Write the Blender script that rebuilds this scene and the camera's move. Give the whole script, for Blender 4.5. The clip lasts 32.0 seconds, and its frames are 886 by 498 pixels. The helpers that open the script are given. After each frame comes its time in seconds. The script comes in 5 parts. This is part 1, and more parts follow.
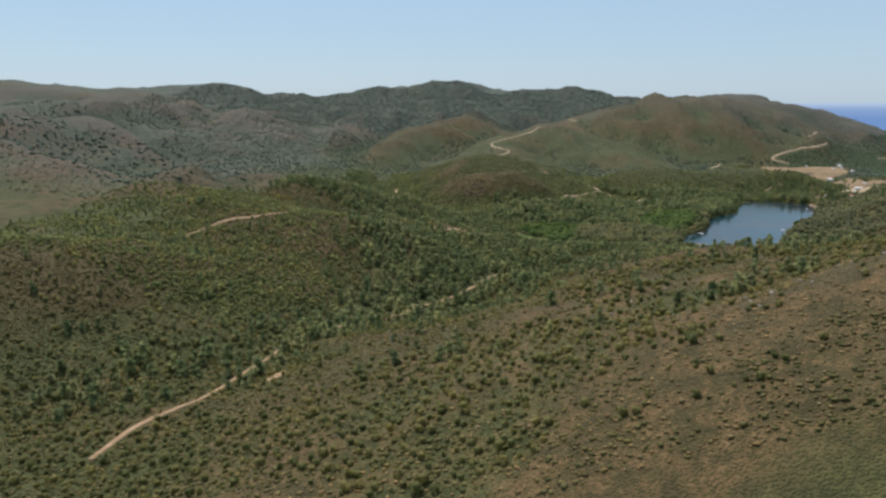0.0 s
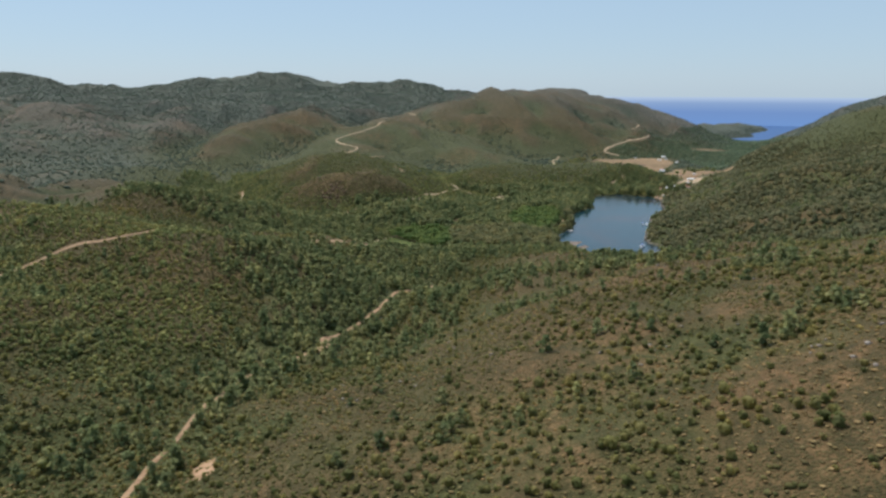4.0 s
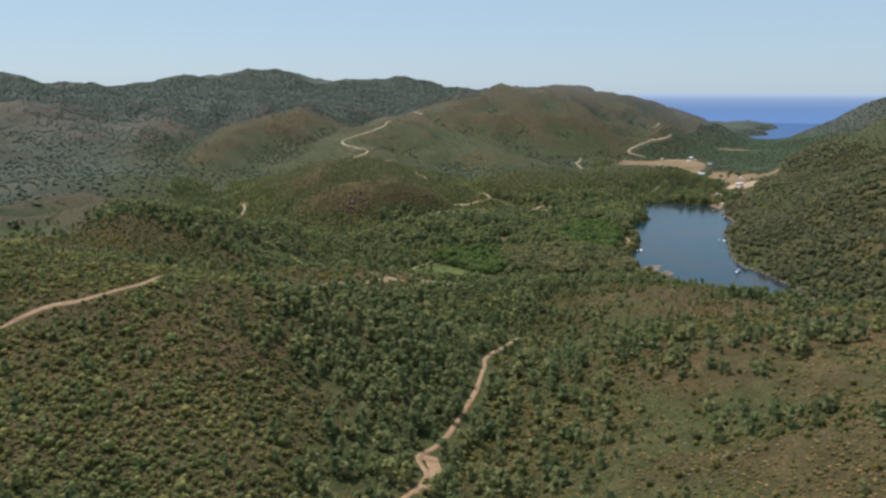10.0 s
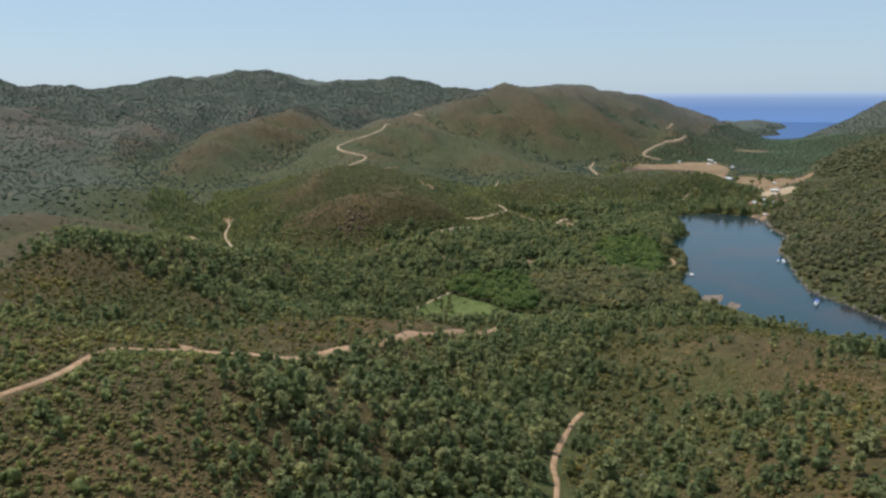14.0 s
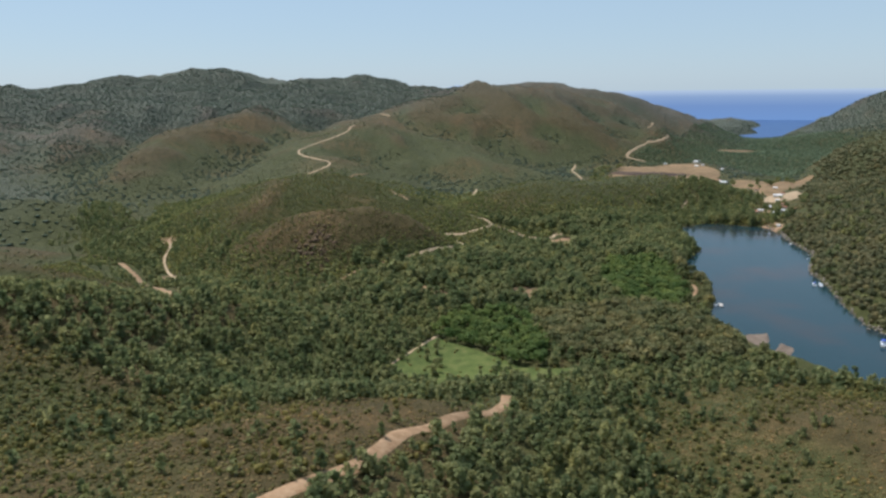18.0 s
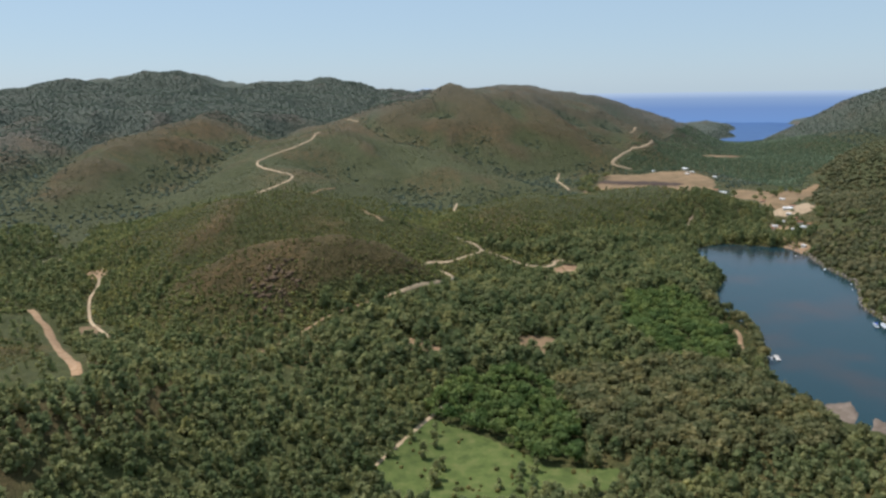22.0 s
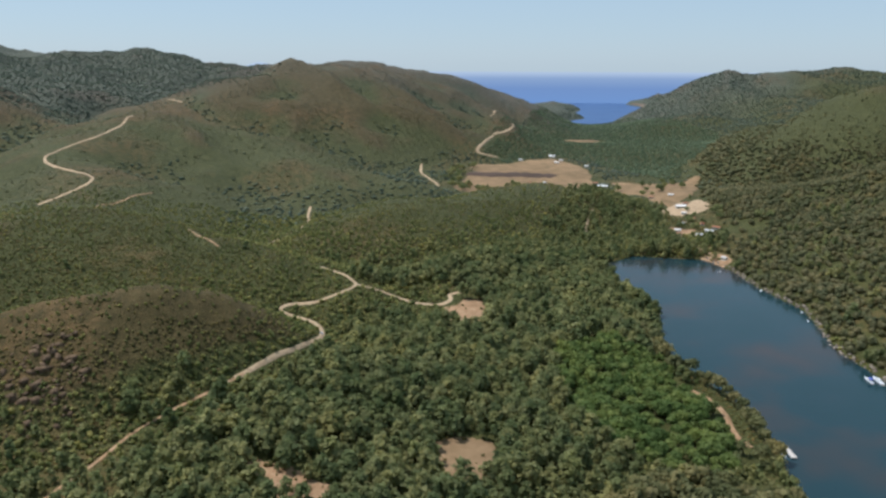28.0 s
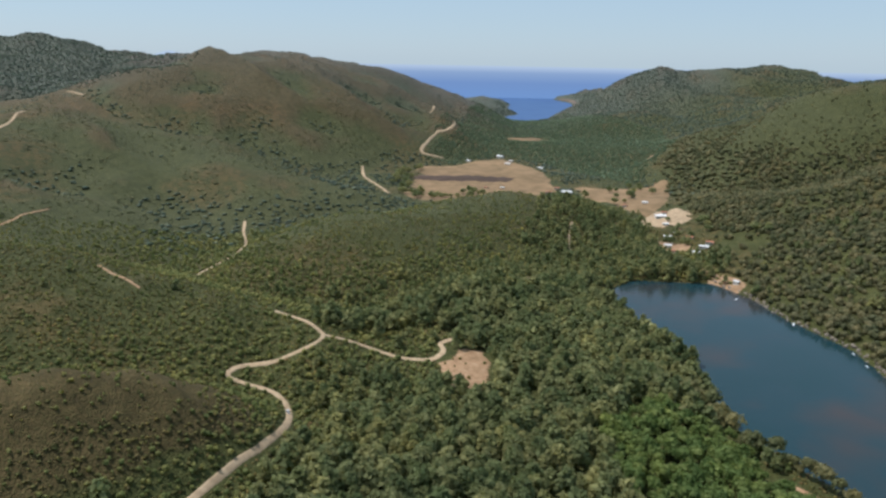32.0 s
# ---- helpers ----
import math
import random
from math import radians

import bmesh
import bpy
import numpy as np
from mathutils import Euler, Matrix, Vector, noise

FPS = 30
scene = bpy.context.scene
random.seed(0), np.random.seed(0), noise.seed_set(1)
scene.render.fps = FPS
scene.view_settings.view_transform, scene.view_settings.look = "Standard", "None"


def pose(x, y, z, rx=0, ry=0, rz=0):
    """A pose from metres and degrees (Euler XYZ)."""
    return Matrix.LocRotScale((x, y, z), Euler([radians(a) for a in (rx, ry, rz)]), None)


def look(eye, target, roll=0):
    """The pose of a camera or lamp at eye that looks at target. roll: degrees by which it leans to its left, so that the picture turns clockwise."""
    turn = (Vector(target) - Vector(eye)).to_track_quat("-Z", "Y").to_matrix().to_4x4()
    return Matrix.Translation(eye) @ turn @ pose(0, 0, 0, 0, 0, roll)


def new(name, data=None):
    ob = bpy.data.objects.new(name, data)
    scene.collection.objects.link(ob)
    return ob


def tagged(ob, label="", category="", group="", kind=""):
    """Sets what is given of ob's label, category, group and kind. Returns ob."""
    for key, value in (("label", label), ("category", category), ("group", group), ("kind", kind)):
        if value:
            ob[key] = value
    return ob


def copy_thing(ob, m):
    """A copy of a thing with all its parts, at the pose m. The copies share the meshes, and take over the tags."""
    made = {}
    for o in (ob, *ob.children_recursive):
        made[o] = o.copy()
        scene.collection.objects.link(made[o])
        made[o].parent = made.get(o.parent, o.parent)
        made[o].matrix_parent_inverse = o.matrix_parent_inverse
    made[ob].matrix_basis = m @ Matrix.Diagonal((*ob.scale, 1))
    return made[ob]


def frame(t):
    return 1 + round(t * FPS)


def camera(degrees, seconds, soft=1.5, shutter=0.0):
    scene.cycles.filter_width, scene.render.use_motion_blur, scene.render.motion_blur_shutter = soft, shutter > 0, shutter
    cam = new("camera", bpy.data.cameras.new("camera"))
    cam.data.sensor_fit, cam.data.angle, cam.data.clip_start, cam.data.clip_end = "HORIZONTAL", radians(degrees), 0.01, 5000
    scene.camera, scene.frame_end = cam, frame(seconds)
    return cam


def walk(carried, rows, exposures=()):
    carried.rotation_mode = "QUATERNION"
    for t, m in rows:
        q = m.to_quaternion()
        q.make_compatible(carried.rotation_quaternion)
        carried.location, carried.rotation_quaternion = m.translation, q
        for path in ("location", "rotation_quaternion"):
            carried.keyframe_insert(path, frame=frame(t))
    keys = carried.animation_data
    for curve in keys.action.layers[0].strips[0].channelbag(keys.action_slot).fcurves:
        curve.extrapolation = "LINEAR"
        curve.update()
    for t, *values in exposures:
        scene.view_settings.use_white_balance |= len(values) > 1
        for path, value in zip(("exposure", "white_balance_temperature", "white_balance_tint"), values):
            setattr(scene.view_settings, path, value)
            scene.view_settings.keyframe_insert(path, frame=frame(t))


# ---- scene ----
cam = camera(62.1, 32.0, soft=2.6)
PATH = [
    (0, (22.97, -13.83, 190.03), (9.42, 83.22, 170.08), -0.20),
    (0.5, (14.71, -8.51, 191.10), (5.22, 89.06, 171.17), -0.11),
    (1, (5.69, -2.83, 192.32), (0.69, 95.05, 172.37), 0.03),
    (1.5, (-3.52, 3.49, 193.50), (-3.88, 101.44, 173.44), 0.19),
    (2, (-12.05, 10.60, 194.48), (-8.38, 108.43, 174.17), 0.27),
    (2.5, (-20.00, 18.89, 195.19), (-13.44, 116.53, 174.57), 0.24),
    (3, (-27.63, 28.57, 195.70), (-19.30, 126.05, 174.85), 0.18),
    (3.5, (-34.73, 39.41, 196.11), (-25.37, 136.77, 175.10), 0.11),
    (5.5, (-62.80, 93.48, 196.29), (-51.96, 190.63, 175.24), 0.30),
    (6, (-67.88, 107.51, 195.92), (-56.85, 204.62, 174.83), 0.28),
    (6.5, (-72.64, 121.26, 195.50), (-61.43, 218.36, 174.40), 0.25),
    (7, (-77.32, 135.12, 195.08), (-65.92, 232.21, 173.97), 0.23),
    (7.5, (-82.02, 150.00, 194.74), (-70.44, 247.05, 173.59), 0.15),
    (8, (-86.58, 165.86, 194.41), (-74.85, 262.87, 173.21), 0.08),
    (8.5, (-90.75, 181.75, 193.94), (-78.87, 278.74, 172.70), -0.00),
    (9, (-94.29, 197.48, 193.45), (-82.30, 294.45, 172.19), -0.08),
    (9.5, (-97.16, 212.96, 193.00), (-85.10, 309.94, 171.72), -0.11),
    (10, (-99.69, 228.50, 192.40), (-87.58, 325.46, 171.12), -0.10),
    (10.5, (-102.01, 244.72, 191.80), (-89.83, 341.67, 170.52), -0.10),
    (11, (-103.88, 261.87, 191.55), (-91.61, 358.81, 170.28), -0.12),
    (11.5, (-105.10, 279.50, 191.49), (-92.70, 376.43, 170.24), -0.17),
    (12, (-105.80, 297.07, 191.27), (-93.25, 394.00, 170.03), -0.22),
    (12.5, (-106.15, 314.40, 190.91), (-93.51, 411.31, 169.70), -0.30),
    (13, (-106.33, 331.58, 190.57), (-93.62, 428.48, 169.38), -0.40),
    (13.5, (-106.42, 348.57, 190.27), (-93.62, 445.46, 169.11), -0.48),
    (14, (-106.64, 365.45, 189.98), (-93.68, 462.30, 168.83), -0.51),
    (14.5, (-107.05, 382.44, 189.66), (-93.80, 479.24, 168.51), -0.50),
    (16.5, (-104.51, 448.91, 188.85), (-88.74, 545.36, 167.55), -0.70),
    (17, (-103.28, 466.82, 188.95), (-86.84, 563.15, 167.64), -0.70),
    (17.5, (-102.13, 484.31, 188.60), (-85.17, 580.53, 167.27), -0.70),
    (18, (-101.40, 501.22, 188.25), (-83.93, 597.33, 166.92), -0.73),
    (18.5, (-101.25, 517.67, 188.17), (-83.23, 613.68, 166.84), -0.75),
    (19, (-101.22, 534.36, 188.23), (-82.65, 630.28, 166.91), -0.73),
    (19.5, (-100.90, 551.48, 188.35), (-81.74, 647.30, 167.05), -0.70),
    (20, (-100.03, 568.78, 188.46), (-80.31, 664.48, 167.20), -0.69),
    (20.5, (-98.76, 586.09, 188.48), (-78.55, 681.69, 167.30), -0.69),
    (21, (-97.29, 603.35, 188.48), (-76.66, 698.87, 167.36), -0.78),
    (21.5, (-95.57, 620.18, 188.71), (-74.46, 715.61, 167.62), -0.92),
    (22, (-93.58, 636.65, 189.42), (-71.64, 731.91, 168.39), -0.89),
    (22.5, (-91.35, 652.94, 190.34), (-68.16, 747.89, 169.25), -0.73),
    (23, (-89.19, 669.45, 190.75), (-64.44, 763.94, 169.40), -0.67),
    (23.5, (-87.50, 686.56, 190.36), (-60.85, 780.47, 168.71), -0.65),
    (24, (-85.22, 703.94, 190.08), (-56.67, 797.24, 168.15), -0.60),
    (24.5, (-81.61, 721.20, 190.68), (-51.42, 813.89, 168.40), -0.64),
    (25, (-77.94, 737.96, 191.70), (-46.12, 830.01, 169.07), -0.59),
    (25.5, (-74.86, 753.56, 192.54), (-41.44, 844.96, 169.56), -0.48),
    (27.5, (-66.23, 815.61, 194.51), (-26.05, 903.94, 170.46), 0.10),
    (28, (-64.35, 832.12, 194.72), (-22.37, 919.56, 170.47), 0.23),
    (28.5, (-61.69, 849.00, 194.97), (-18.19, 935.63, 170.43), 0.29),
    (29, (-59.20, 865.60, 195.02), (-14.29, 951.44, 170.19), 0.33),
    (29.5, (-57.63, 881.90, 194.77), (-11.24, 966.92, 169.87), 0.57),
    (30, (-56.48, 898.46, 194.32), (-8.76, 982.75, 169.47), 0.85),
    (30.5, (-55.18, 915.42, 193.76), (-6.49, 999.17, 168.97), 1.07),
    (31, (-53.83, 932.79, 193.30), (-4.29, 1016.04, 168.60), 1.25),
    (31.5, (-52.58, 950.44, 193.19), (-2.02, 1033.07, 168.44), 1.29),
    (32, (-51.49, 968.16, 193.47), (0.26, 1050.01, 168.43), 1.10),
]

walk(cam, [(t, look(eye, target, roll)) for t, eye, target, roll in PATH],
     exposures=[(0.0, 0.03, 5930, 15.0), (32.0, 0.03, 5930, 15.0)])

# ---------------------------------------------------------------- light
SUN_UP, SUN_ROUND = 60.0, -42.0         # degrees above the horizon, and round from +y to the right
world = bpy.data.worlds.new("summer_sky")
scene.world = world
world.use_nodes = True
wt = world.node_tree
sky = wt.nodes.new("ShaderNodeTexSky")
sky.sky_type = "NISHITA"
sky.sun_disc = False
sky.sun_elevation = radians(SUN_UP)
sky.sun_rotation = radians(SUN_ROUND)
sky.air_density, sky.dust_density, sky.ozone_density = 1.0, 0.3, 2.0
wt.nodes["Background"].inputs["Strength"].default_value = 0.108
haze = wt.nodes.new("ShaderNodeMix")
haze.data_type = "RGBA"
haze.inputs[0].default_value = 0.74
haze.inputs[7].default_value = (4.05, 5.35, 5.95, 1)     # pale summer haze over the whole sky
wt.links.new(sky.outputs[0], haze.inputs[6])
wt.links.new(haze.outputs[2], wt.nodes["Background"].inputs["Color"])
sun = new("sun", bpy.data.lights.new("sun", "SUN"))
sun.data.energy, sun.data.angle, sun.data.color = 4.3, radians(0.6), (1.0, 0.94, 0.85)
sa, sr = radians(SUN_UP), radians(SUN_ROUND)
sun_from = Vector((math.sin(sr) * math.cos(sa), math.cos(sr) * math.cos(sa), math.sin(sa)))
sun.matrix_world = look(sun_from * 900, (0, 0, 0))

# ---------------------------------------------------------------- materials


def material(name, rough=0.9):
    m = bpy.data.materials.new(name)
    m.use_nodes = True
    b = m.node_tree.nodes["Principled BSDF"]
    b.inputs["Roughness"].default_value = rough
    b.inputs["Specular IOR Level"].default_value = 0.2
    return m, m.node_tree, b


def node(nt, kind, **values):
    n = nt.nodes.new(kind)
    for k, v in values.items():
        if k in n.inputs:
            n.inputs[k].default_value = v
    return n


def noise_tex(nt, scale, detail=4.0, rough=0.6, coord=None):
    n = node(nt, "ShaderNodeTexNoise", Scale=scale, Detail=detail, Roughness=rough)
    if coord is None:
        coord = nt.nodes.new("ShaderNodeNewGeometry").outputs["Position"]
    nt.links.new(coord, n.inputs["Vector"])
    return n.outputs["Fac"]


def ramp(nt, fac, stops):
    r = nt.nodes.new("ShaderNodeValToRGB")
    while len(r.color_ramp.elements) < len(stops):
        r.color_ramp.elements.new(0.5)
    for e, (p, c) in zip(r.color_ramp.elements, stops):
        e.position, e.color = p, (*c, 1) if len(c) == 3 else c
    nt.links.new(fac, r.inputs["Fac"])
    return r.outputs["Color"]


def mix(nt, fac, a, b, kind="MIX"):
    n = nt.nodes.new("ShaderNodeMix")
    n.data_type, n.blend_type = "RGBA", kind
    for socket, v in ((n.inputs[0], fac), (n.inputs[6], a), (n.inputs[7], b)):
        if isinstance(v, (int, float)):
            socket.default_value = v
        elif isinstance(v, tuple):
            socket.default_value = (*v, 1)
        else:
            nt.links.new(v, socket)
    return n.outputs[2]


def bump(nt, b, height, strength, distance):
    n = node(nt, "ShaderNodeBump", Strength=strength, Distance=distance)
    nt.links.new(height, n.inputs["Height"])
    nt.links.new(n.outputs["Normal"], b.inputs["Normal"])


def scrub_ground():
    """Dry hills: green in the hollows, brown heath on the crests, bare earth where worn; far off, haze is painted in.
    """
    m, nt, b = material("dry_scrub_ground")
    mid = noise_tex(nt, 0.032, 6, 0.68)
    small = noise_tex(nt, 0.11, 5, 0.7)
    fine = noise_tex(nt, 0.45, 4, 0.75)
    cells = node(nt, "ShaderNodeTexVoronoi", Scale=1.15)
    nt.links.new(nt.nodes.new("ShaderNodeNewGeometry").outputs["Position"], cells.inputs["Vector"])
    clump = ramp(nt, cells.outputs["Distance"], [(0.25, (1, 1, 1)), (0.66, (0, 0, 0))])

    def spread(name):
        n = node(nt, "ShaderNodeAttribute")
        n.attribute_name = name
        return n.outputs["Fac"]

    earth = ramp(nt, fine, [(0.28, (0.118, 0.058, 0.024)), (0.5, (0.194, 0.100, 0.043)), (0.72, (0.286, 0.165, 0.080))])
    heath = ramp(nt, small, [(0.32, (0.060, 0.044, 0.016)), (0.5, (0.087, 0.062, 0.023)), (0.68, (0.118, 0.083, 0.033))])
    green = ramp(nt, small, [(0.32, (0.046, 0.050, 0.014)), (0.5, (0.068, 0.072, 0.021)), (0.68, (0.096, 0.096, 0.031))])
    # paler, greyer versions of green and heath: distance haze put into the ground colour
    haze_green = ramp(nt, small, [(0.30, (0.068, 0.079, 0.060)), (0.5, (0.092, 0.103, 0.078)), (0.70, (0.122, 0.129, 0.098))])
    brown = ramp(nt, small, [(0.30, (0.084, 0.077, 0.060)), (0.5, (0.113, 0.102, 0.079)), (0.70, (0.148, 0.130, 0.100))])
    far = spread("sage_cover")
    broad = noise_tex(nt, 0.009, 5, 0.6)
    damp = mix(nt, 0.55, spread("dampness"), mix(nt, 0.5, mid, broad), "ADD")
    lush = ramp(nt, damp, [(0.56, (0, 0, 0)), (0.84, (1, 1, 1))])
    low = mix(nt, lush, mix(nt, far, heath, brown), mix(nt, far, green, haze_green))
    worn = mix(nt, 1.0, ramp(nt, small, [(0.42, (0, 0, 0)), (0.60, (1, 1, 1))]), spread("bare_soil"), "MULTIPLY")
    low = mix(nt, worn, low, earth)
    leaves = mix(nt, 1.0, mix(nt, far, green, haze_green), (0.80, 0.86, 0.78), "MULTIPLY")
    low = mix(nt, mix(nt, 1.0, clump, (0.5, 0.5, 0.5), "MULTIPLY"), low, leaves)
    grain = ramp(nt, fine, [(0.3, (0.80, 0.80, 0.80)), (0.7, (1.2, 1.2, 1.2))])
    nt.links.new(mix(nt, 1.0, low, grain, "MULTIPLY"), b.inputs["Base Color"])
    bump(nt, b, mix(nt, 0.5, mix(nt, 0.6, small, fine), clump), 0.8, 1.3)
    return m


GROUND = scrub_ground()

# ---------------------------------------------------------------- the lie of the land
HILLS_A = [
    (-1950, -500, 800, 78.9), (3350, -500, 450, 63.9), (2100, -500, 450, 48), (1100, -500, 450, 32.3),
    (-2400, -500, 450, 17.3), (200, -300, 280, 34.9), (-700, -300, 280, 22.9), (850, 0, 450, 87.6),
    (-220, 0, 170, -46.2), (950, 0, 170, -30), (1400, 0, 170, -18), (2030, 0, 170, -17.9),
    (50, 0, 170, -20), (-580, 0, 170, -13.5), (150, 180, 75, 31.9), (-1210, 180, 170, 16.3),
    (350, 180, 75, 9.5), (-200, 230, 75, -18.4), (-2400, 250, 450, 31.4), (3350, 250, 450, 40),
    (220, 330, 110, 28.3), (650, 330, 75, 7.4), (50, 380, 75, 16.7), (-140, 390, 110, -26.9),
]
HILLS_B = [
    (-300, 430, 75, 27.2), (2450, 450, 280, -2), (-850, 450, 170, 21.2), (520, 450, 110, 14.1),
    (880, 450, 110, 21.5), (-50, 480, 75, -22.3), (2850, 500, 450, -48.9), (-300, 530, 75, -10.6),
    (0, 580, 75, -19.4), (300, 580, 75, 8.5), (700, 630, 110, 32.3), (150, 630, 75, 39.9),
    (2120, 630, 170, -10.6), (-200, 680, 75, 22.8), (350, 680, 75, -14), (-400, 680, 75, -6.2),
    (50, 730, 75, -27.6), (-350, 730, 75, 32.9), (1250, 750, 280, 40.1), (-1300, 750, 280, 36.7),
    (940, 750, 110, 21.5), (-250, 780, 75, -33.3), (150, 780, 75, 42), (140, 810, 170, -56.3),
]
HILLS_C = [
    (-50, 830, 75, 26.4), (500, 830, 75, 8.1), (2550, 850, 800, 166.9), (300, 880, 75, -15.3),
    (-300, 880, 75, 25.6), (-400, 880, 75, -36), (2570, 900, 170, -10.9), (1760, 900, 170, 11),
    (-100, 930, 75, -38.1), (-500, 930, 110, 0.6), (150, 980, 75, 11.9), (770, 990, 170, 47.1),
    (-250, 1030, 75, 14.4), (50, 1030, 75, -15.4), (350, 1030, 75, -6.7), (-850, 1050, 280, 48.1),
    (550, 1080, 75, 20.3), (250, 1080, 75, -11.8), (1130, 1080, 170, 23.3), (-100, 1130, 75, -24.9),
    (-350, 1130, 75, 8.6), (-500, 1170, 110, -17.5), (-200, 1180, 75, -27.7), (100, 1180, 75, -13),
]
HILLS_D = [
    (400, 1230, 110, -23.3), (350, 1250, 450, -66.1), (164, 1260, 48, -6.4), (-92, 1260, 48, -10.1),
    (-220, 1260, 48, -18.9), (-300, 1280, 75, -28.9), (880, 1290, 110, 25.1), (-60, 1292, 48, 36.7),
    (-188, 1324, 48, 13.1), (68, 1324, 48, -12.4), (-1300, 1350, 170, 26.8), (1220, 1350, 170, -15),
    (292, 1356, 48, -9), (196, 1356, 48, -9), (388, 1356, 48, -10.6), (550, 1380, 75, -13.9),
    (-124, 1388, 48, -16.9), (-220, 1388, 48, -16.8), (-500, 1410, 110, 20.6), (-60, 1420, 48, -13.7),
    (-300, 1430, 75, -33.8), (-400, 1430, 75, -37.9), (-760, 1440, 170, 47.5), (1580, 1440, 170, -15.1),
]
HILLS_E = [
    (36, 1452, 48, 4.2), (420, 1452, 48, -3.4), (228, 1452, 48, 9.7), (132, 1484, 48, -19.8),
    (356, 1484, 48, -4.9), (1550, 1500, 280, 60.1), (3350, 1500, 450, 24.8), (-60, 1516, 48, 42.6),
    (260, 1516, 48, -3.6), (-188, 1516, 48, 8.9), (420, 1516, 48, -27.2), (600, 1530, 75, -24.6),
    (2570, 1530, 170, 10.6), (356, 1580, 48, 27.2), (4, 1580, 48, -26.5), (100, 1580, 48, 8.3),
    (-92, 1580, 48, -22.2), (260, 1580, 48, 15.8), (420, 1580, 48, 23.9), (-380, 1590, 110, -43.9),
    (550, 1630, 75, -6.6), (196, 1644, 48, -38), (388, 1644, 48, -30.2), (880, 1650, 110, -31.2),
]
HILLS_F = [
    (292, 1676, 48, -17.5), (356, 1708, 48, -0.4), (68, 1708, 48, 7.7), (-220, 1708, 48, -6.9),
    (-850, 1710, 170, -17.4), (1220, 1710, 170, 10.9), (-500, 1710, 110, -17.7), (-2400, 1750, 800, 106.8),
    (590, 1800, 170, -32.8), (2150, 1800, 280, 25.9), (-500, 1830, 110, -47.4), (2570, 1890, 170, 17.8),
    (160, 1890, 110, -32.3), (460, 1890, 110, -15.5), (940, 1890, 110, -20.5), (-80, 1890, 110, -7.5),
    (-320, 1890, 110, 15.5), (820, 1890, 110, 7), (1670, 1890, 170, 10.7), (-1000, 1950, 280, 57.4),
    (2850, 2000, 450, 30.5), (-310, 2070, 170, -12.7), (140, 2070, 170, 17.6), (950, 2100, 280, -73.2),
]
HILLS_G = [
    (1400, 2160, 170, -35.7), (2570, 2160, 170, 43.8), (590, 2160, 170, -6.1), (3350, 2250, 450, 50.2),
    (410, 2250, 170, -57), (-670, 2250, 170, 36.9), (1850, 2250, 170, -14.3), (-2400, 2250, 450, 15.2),
    (2100, 2300, 120, -58.2), (-75, 2300, 120, 44.4), (-300, 2300, 120, -9.4), (150, 2300, 120, -35),
    (2475, 2375, 120, -79.2), (750, 2375, 120, -21.4), (-1300, 2400, 280, 7.9), (1125, 2450, 120, -20.6),
    (2325, 2450, 120, 29.1), (225, 2450, 120, 19.2), (1500, 2525, 120, 17.1), (-675, 2525, 120, 15.5),
    (-225, 2600, 120, -16.4), (2550, 2600, 120, 27.6), (50, 2610, 170, 40.9), (1200, 2675, 120, -15.7),
]
HILLS_H = [
    (1725, 2675, 120, 11.6), (-975, 2675, 120, -15.2), (2300, 2700, 280, 90.9), (1400, 2700, 280, -67.9),
    (-2400, 2750, 450, 129.6), (300, 2750, 120, 30.6), (-1120, 2790, 170, -7.9), (1875, 2825, 120, 43.5),
    (2550, 2825, 120, -37.4), (825, 2825, 120, 31), (-450, 2825, 120, -1.5), (2100, 2825, 120, 50.6),
    (-75, 2900, 120, 16.9), (-1300, 2970, 170, -25.9), (1575, 2975, 120, -41.4), (2100, 2975, 120, -16.8),
    (3350, 3000, 450, 32.9), (1350, 3050, 120, -50.4), (1875, 3050, 120, 51), (-220, 3060, 170, 18.5),
    (-940, 3060, 170, -15.1), (225, 3125, 120, -27.4), (2325, 3125, 120, 23.9), (1575, 3200, 120, -44.5),
]
HILLS_I = [
    (1725, 3200, 120, -91.9), (-1200, 3200, 120, -41.3), (375, 3200, 120, 26.6), (3100, 3250, 450, 16.7),
    (900, 3275, 120, 32.3), (1875, 3275, 120, -26.4), (600, 3275, 120, 40.3), (-525, 3275, 120, 26),
    (-1300, 3300, 280, 67.8), (1350, 3350, 120, -41.2), (-150, 3350, 120, 16.8), (1725, 3425, 120, 15),
    (2300, 3450, 280, -42.7), (-975, 3500, 120, -48.4), (750, 3500, 120, 18.3), (50, 3510, 170, 13),
    (-1300, 3510, 170, -43), (-1500, 3550, 800, 118), (2025, 3575, 120, -46.9), (-450, 3575, 120, 43.6),
    (1100, 3600, 280, 75.9), (450, 3650, 120, -15.4), (1575, 3650, 120, 31.9), (-150, 3650, 120, -5.8),
]
